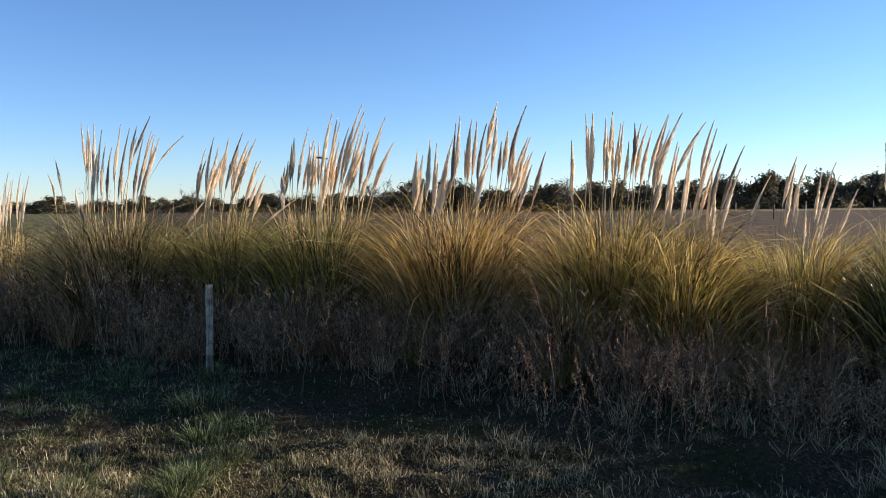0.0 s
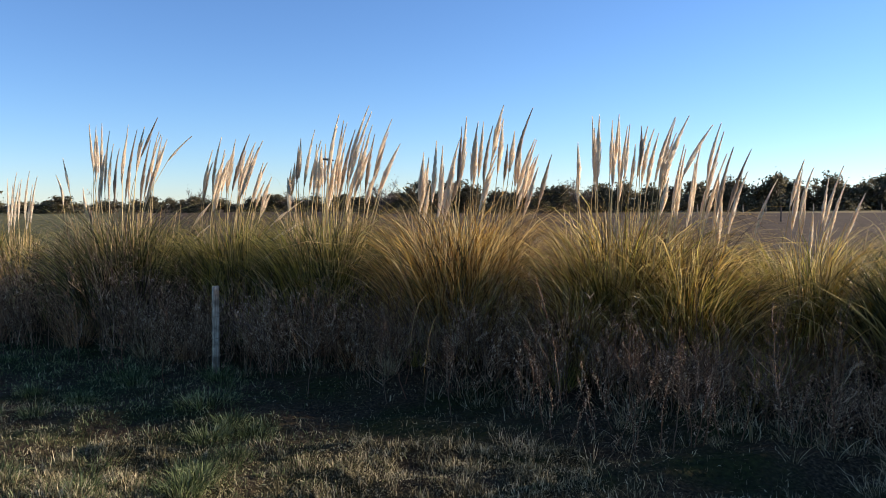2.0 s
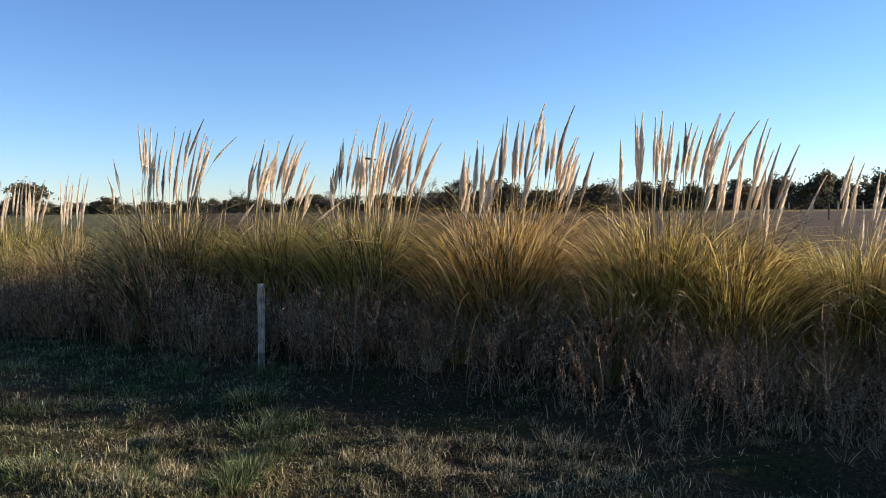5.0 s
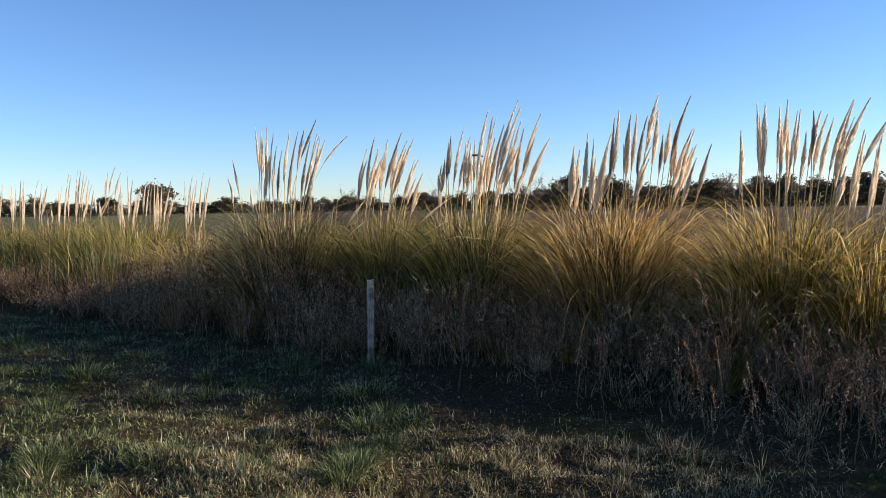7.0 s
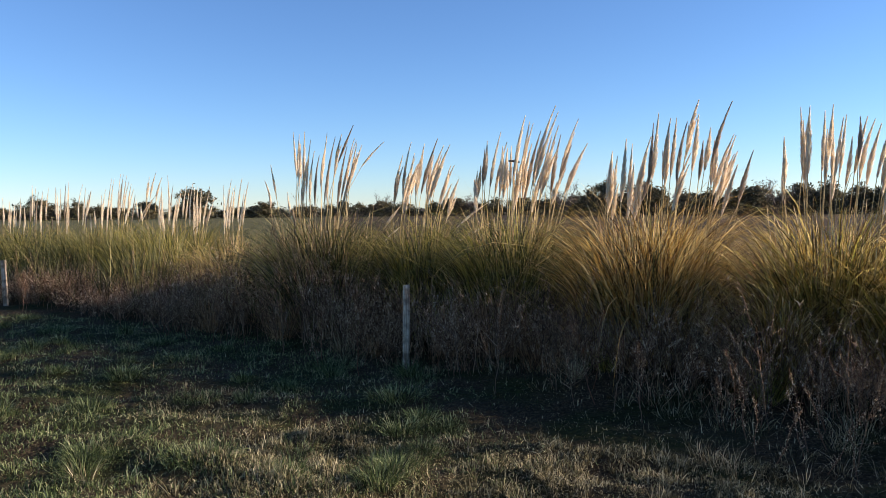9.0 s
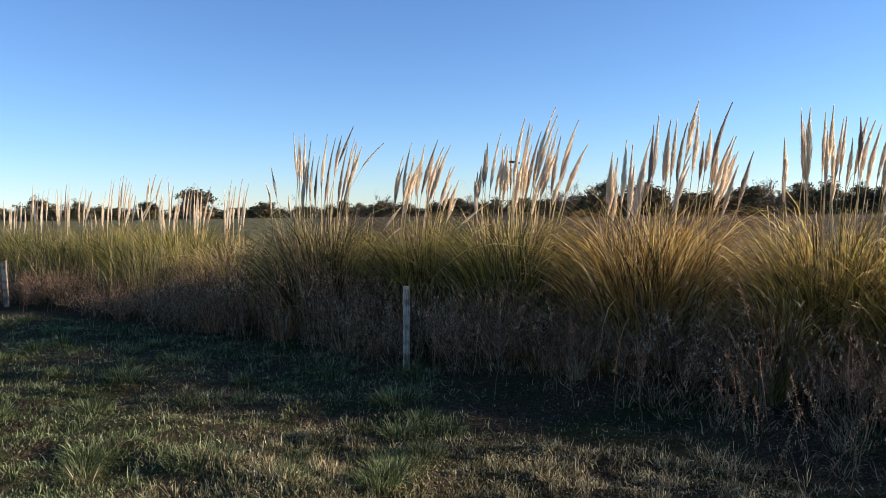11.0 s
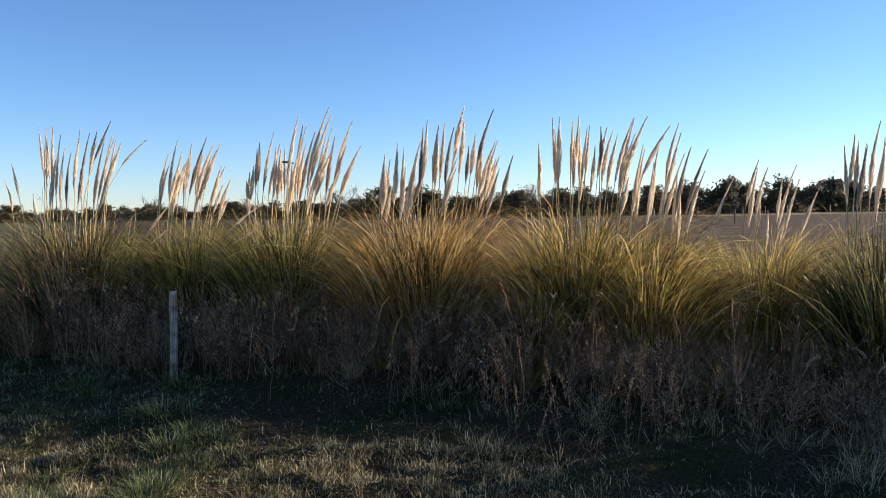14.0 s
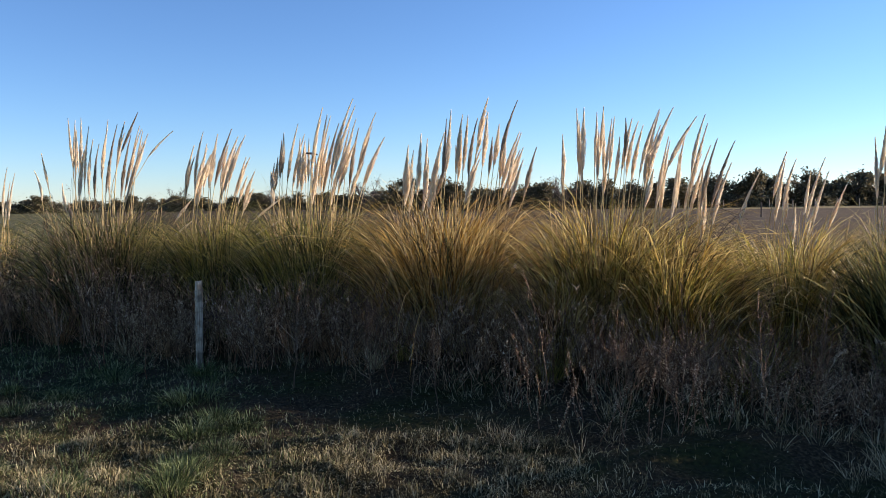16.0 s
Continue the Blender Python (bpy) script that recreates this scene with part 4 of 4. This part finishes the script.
def scatter_tufts():
    greens = [tuft(380, 0.13, 0.15, GRASS_GREEN, 2.6), tuft(300, 0.1, 0.18, GRASS_GREEN, 2.6), tuft(560, 0.22, 0.11, GRASS_GREEN, 2.6)]
    straws = [tuft(40, 0.08, 0.2, GRASS_DRY, 1.6), tuft(70, 0.13, 0.14, GRASS_DRY, 2.0), tuft(16, 0.05, 0.27, GRASS_DRY, 1.0)]
    for k in greens:
        tagged(k, "lush green grass tuft on the verge", "grass tuft", "grass tufts")
    for k in straws:
        tagged(k, "upright straw-coloured dry grass tuft", "grass tuft", "dry grass tufts")
    used = set()

    def put(kind, x, y, size):
        m = pose(x, y, ground_height(x, y), 0, 0, rng.uniform(0, 360))
        if kind.name in used:
            kind = copy_thing(kind, m)
        else:
            used.add(kind.name)
            kind.matrix_basis = m
        kind.scale = (size, size, size)

    for k in range(105):
        x = rng.uniform(-10, -1.3)
        y = rng.uniform(3.4, fence_y(x) - 0.3)
        put(greens[k % 3], x, y, rng.uniform(0.6, 1.25))
    for k in range(55):
        x = rng.uniform(-3.5, 3.4)
        y = rng.uniform(3.3, 5.0)
        put(straws[k % 3], x, y, rng.uniform(0.45, 0.95))
    for k in range(48):
        x = rng.uniform(0.4, 4.1)
        put(straws[k % 3], x, rng.uniform(4.4, 6.4), rng.uniform(0.8, 1.5))
    reed = tuft(260, 0.15, 0.82, LEAF_GREEN, 2.1)
    tagged(reed, "tall yellow-green grass tuft arching over low weeds", "grass tuft", "dry grass tufts")
    put(reed, 2.85, 6.1, 1.0)
    put(reed, 0.95, 7.0, 0.75)
    put(reed, -0.3, 6.9, 0.55)
    put(reed, 3.9, 5.9, 0.6)
    put(reed, 1.05, 6.35, 0.8)
    put(reed, 2.5, 5.6, 0.75)
    brush = [tuft(240, 0.14, 0.75, BRUSH, 1.3, 0.010), tuft(200, 0.18, 0.62, BRUSH, 1.7, 0.012), tuft(170, 0.1, 0.5, GRASS_PALE, 1.2, 0.010)]
    for k, l in zip(brush, ("tall reddish-brown dry grass tuft among dead weeds", "spreading reddish dry grass tuft among dead weeds", "bleached upright dry grass tuft among dead weeds")):
        tagged(k, l, "grass tuft", "dry grass tufts")
    for k, (x, y, size) in enumerate(((-1.45, 7.6, 1.25), (-0.9, 7.0, 1.0), (-0.55, 6.6, 0.8), (0.55, 7.1, 1.15), (0.95, 6.6, 1.0), (-1.2, 7.9, 1.2), (0.1, 7.5, 1.1), (-3.3, 7.7, 0.9), (-4.3, 8.2, 1.0),
                                      (-0.1, 7.0, 0.9), (1.5, 6.7, 0.9), (-2.0, 7.7, 1.1), (2.1, 6.7, 0.9), (-5.6, 8.7, 1.0), (3.3, 6.6, 0.9), (0.75, 7.7, 1.2), (-2.8, 7.5, 0.7))):
        put(brush[(0, 1, 2, 0, 1)[k % 5]], x, y, size)
    pale = [tuft(60, 0.12, 0.3, GRASS_PALE, 3.4, 0.014), tuft(36, 0.1, 0.4, GRASS_PALE, 3.0, 0.016)]
    for k in pale:
        tagged(k, "bleached pale dry grass tuft with curled tips", "grass tuft", "dry grass tufts")
    for k in range(18):
        put(pale[k % 2], rng.uniform(2.0, 3.9), rng.uniform(3.7, 5.2), rng.uniform(0.55, 1.1))
    for k, (x, y) in enumerate(((2.45, 3.85), (2.75, 4.1), (3.1, 4.35), (2.62, 3.75), (3.3, 4.8))):
        put(pale[k % 2], x, y, 0.75 + 0.11 * k)
    for k in range(8):
        put(pale[k % 2], rng.uniform(0.2, 2.0), rng.uniform(4.4, 5.2), rng.uniform(0.4, 0.7))
    for _ in range(30):
        x = rng.uniform(-4, 2)
        put(straws[rng.integers(0, 3)], x, fence_y(x) + rng.uniform(-0.4, 0.5), rng.uniform(0.8, 1.2))


scatter_tufts()


# ---- the field's far fence and the tree line ----
def far_post(x, y, h, dark):
    pile = Pile()
    pile.tubes(np.array([[(0, 0, -0.2), (0.01, 0, h * 0.5), (0.0, 0.01, h)]]), np.array([[0.07, 0.065, 0.05]]), 6)
    ob = new("field_fence_post", pile.mesh("field_fence_post", BARK if dark else WOOD))
    ob.location = (x, y, 0)
    return tagged(ob, "dark round wooden post of a distant field fence" if dark else "pale wooden post at the foot of distant trees", "fence post", "distant field fence posts")


for k in range(-4, 4):
    far_post(10 + 15.6 * k, 58 + 0.4 * math.sin(k * 3), 1.15, True)
for k in range(16):
    far_post(30 + 3.1 * k, 101.0 + 0.2 * math.sin(k * 5), 1.2, False)


def build_tree(seed, leafy, tall=1.0):
    """A low, spreading tree of unit width and height 2: forked trunk, limbs, twigs and small leaf clumps."""
    rs = np.random.default_rng(seed)
    tree = new("tree")
    wood, crown = Pile(), Pile()
    tips = []
    todo = []
    for _ in range(3):
        todo.append((np.array((0.05 * rs.normal(), 0.05 * rs.normal(), -0.05)), rs.random() * 6.28, 0.15 + 0.45 * rs.random(), 0.8 + 0.3 * rs.random(), 0.05, 0))
    while todo:
        b, az, th, length, r, level = todo.pop()
        pts = arcs(b[None], np.array([az]), np.array([th]), np.array([th + 0.25]), np.array([length]), 5)
        pts[0, 1:] += np.cumsum(rs.normal(0, 0.018, (5, 3)), 0)
        wood.tubes(pts[:, :: 1 if level < 2 else 5], np.linspace(r, r * 0.5, 6)[None, :: 1 if level < 2 else 5], 5 if level < 2 else 3)
        if level < 3:
            for _ in range((5, 4, 4)[level]):
                u = 2 + rs.integers(0, 4)
                todo.append((pts[0, u], az + rs.normal(0, 1.3), min(1.5, abs(th + rs.normal(0.15, 0.45))), length * (0.42 + 0.28 * rs.random()), r * 0.5, level + 1))
        if level >= 2:
            tips.append(pts[0, 3:])
    part("trunk", wood.mesh("trunk", BARK if leafy else TREE_TWIG), tree)
    tips = np.concatenate(tips)
    low = np.stack([rs.normal(0, 0.45, 170), rs.normal(0, 0.45, 170), 0.03 + 0.7 * rs.random(170)], 1)
    tips = np.concatenate([tips, low])
    n = 2900 if leafy else 900
    pick = tips[rs.integers(0, len(tips), n)] + rs.normal(0, 0.075, (n, 3))
    pick[:, 2] = np.maximum(pick[:, 2], 0.02)
    d = rs.normal(0, 1, (n, 3))
    d /= np.linalg.norm(d, axis=1, keepdims=True)
    e = np.cross(d, rs.normal(0, 1, (n, 3)))
    e /= np.linalg.norm(e, axis=1, keepdims=True)
    size = (0.038 + 0.05 * rs.random(n)) * (1 if leafy else 0.7)
    pts = pick[:, None, :] + d[:, None, :] * (size[:, None] * np.array([-1, 0, 1]))[..., None]
    crown.strips(pts, e, size[:, None] * np.array([[0.25, 0.9, 0.2]]) * (1 if leafy else 0.5))
    part("crown", crown.mesh("crown", TREE_LEAF if leafy else TREE_TWIG), tree, kind="stuff")
    top = float(np.percentile(pick[:, 2], 99.5))
    wide = float(np.percentile(np.abs(pick[:, :2]), 96))
    return tree, top, wide


def tree_line():
    full = [build_tree(s, True) for s in (11, 12, 13, 14)]
    bare = [build_tree(s, False) for s in (21, 22)]
    for t, *_ in full:
        tagged(t, "low spreading dark-leaved tree at the field's far edge", "tree", "distant tree line")
    for t, *_ in bare:
        tagged(t, "sparse half-bare tree at the field's far edge", "tree", "distant tree line")
    used = set()

    def put(kind, x, y, h, w):
        tree, top, wide = kind
        m = pose(x, y, 0, 0, 0, rng.uniform(0, 360))
        if tree.name in used:
            tree = copy_thing(tree, m)
        else:
            used.add(tree.name)
            tree.matrix_basis = m
        tree.scale = (w / wide, w / wide, h / top)

    near = [(-4.5, 5.1, 2.6), (-1.0, 4.9, 2.8), (4.4, 4.6, 3.4), (8.5, 3.2, 2.2), (16.3, 4.1, 2.9), (23.2, 4.4, 2.4), (26.3, 4.7, 2.7), (29.7, 4.3, 2.4), (33.5, 3.9, 2.6),
            (37.1, 4.6, 2.9), (40.5, 4.2, 2.6), (43.6, 5.0, 3.1), (47.4, 5.5, 3.2), (51.8, 4.9, 2.9), (57.8, 5.4, 3.0), (61.7, 5.4, 3.3), (66.5, 5.3, 3.4), (71.0, 5.0, 3.4), (76.0, 4.6, 3.2), (81.5, 4.6, 3.6), (87.5, 4.5, 3.6)]
    for k, (x, h, w) in enumerate(near):
        put(full[k % 4], x, 115 + rng.uniform(-3, 3), h, w)
    for k, (x, h, w) in enumerate([(-10.0, 5.3, 3.0), (19.5, 5.0, 2.6)]):
        put(bare[k], x, 115, h, w)
    for k, (x, h, w) in enumerate([(-51.2, 4.8, 2.3), (-32.0, 4.1, 2.1)]):
        put(bare[k], x, 149, h, w)
    for x, h, w in [(-89.2, 6.2, 4.4), (-124.5, 5.1, 4.4), (-116.4, 4.3, 2.7), (-100.8, 3.8, 2.7)]:
        put(full[rng.integers(0, 4)], x, 139, h, w)
    x = -150.0
    while x < -8:
        put(full[rng.integers(0, 4)], x, 150 + rng.uniform(-4, 4), rng.uniform(2.4, 3.5), rng.uniform(2.6, 3.8))
        x += rng.uniform(2.6, 4.6)
    x = -14.0
    while x < 100:
        put(full[rng.integers(0, 4)], x, 121 + rng.uniform(-2, 2), rng.uniform(2.6, 3.8), rng.uniform(2.4, 3.6))
        x += rng.uniform(2.0, 3.4)


tree_line()
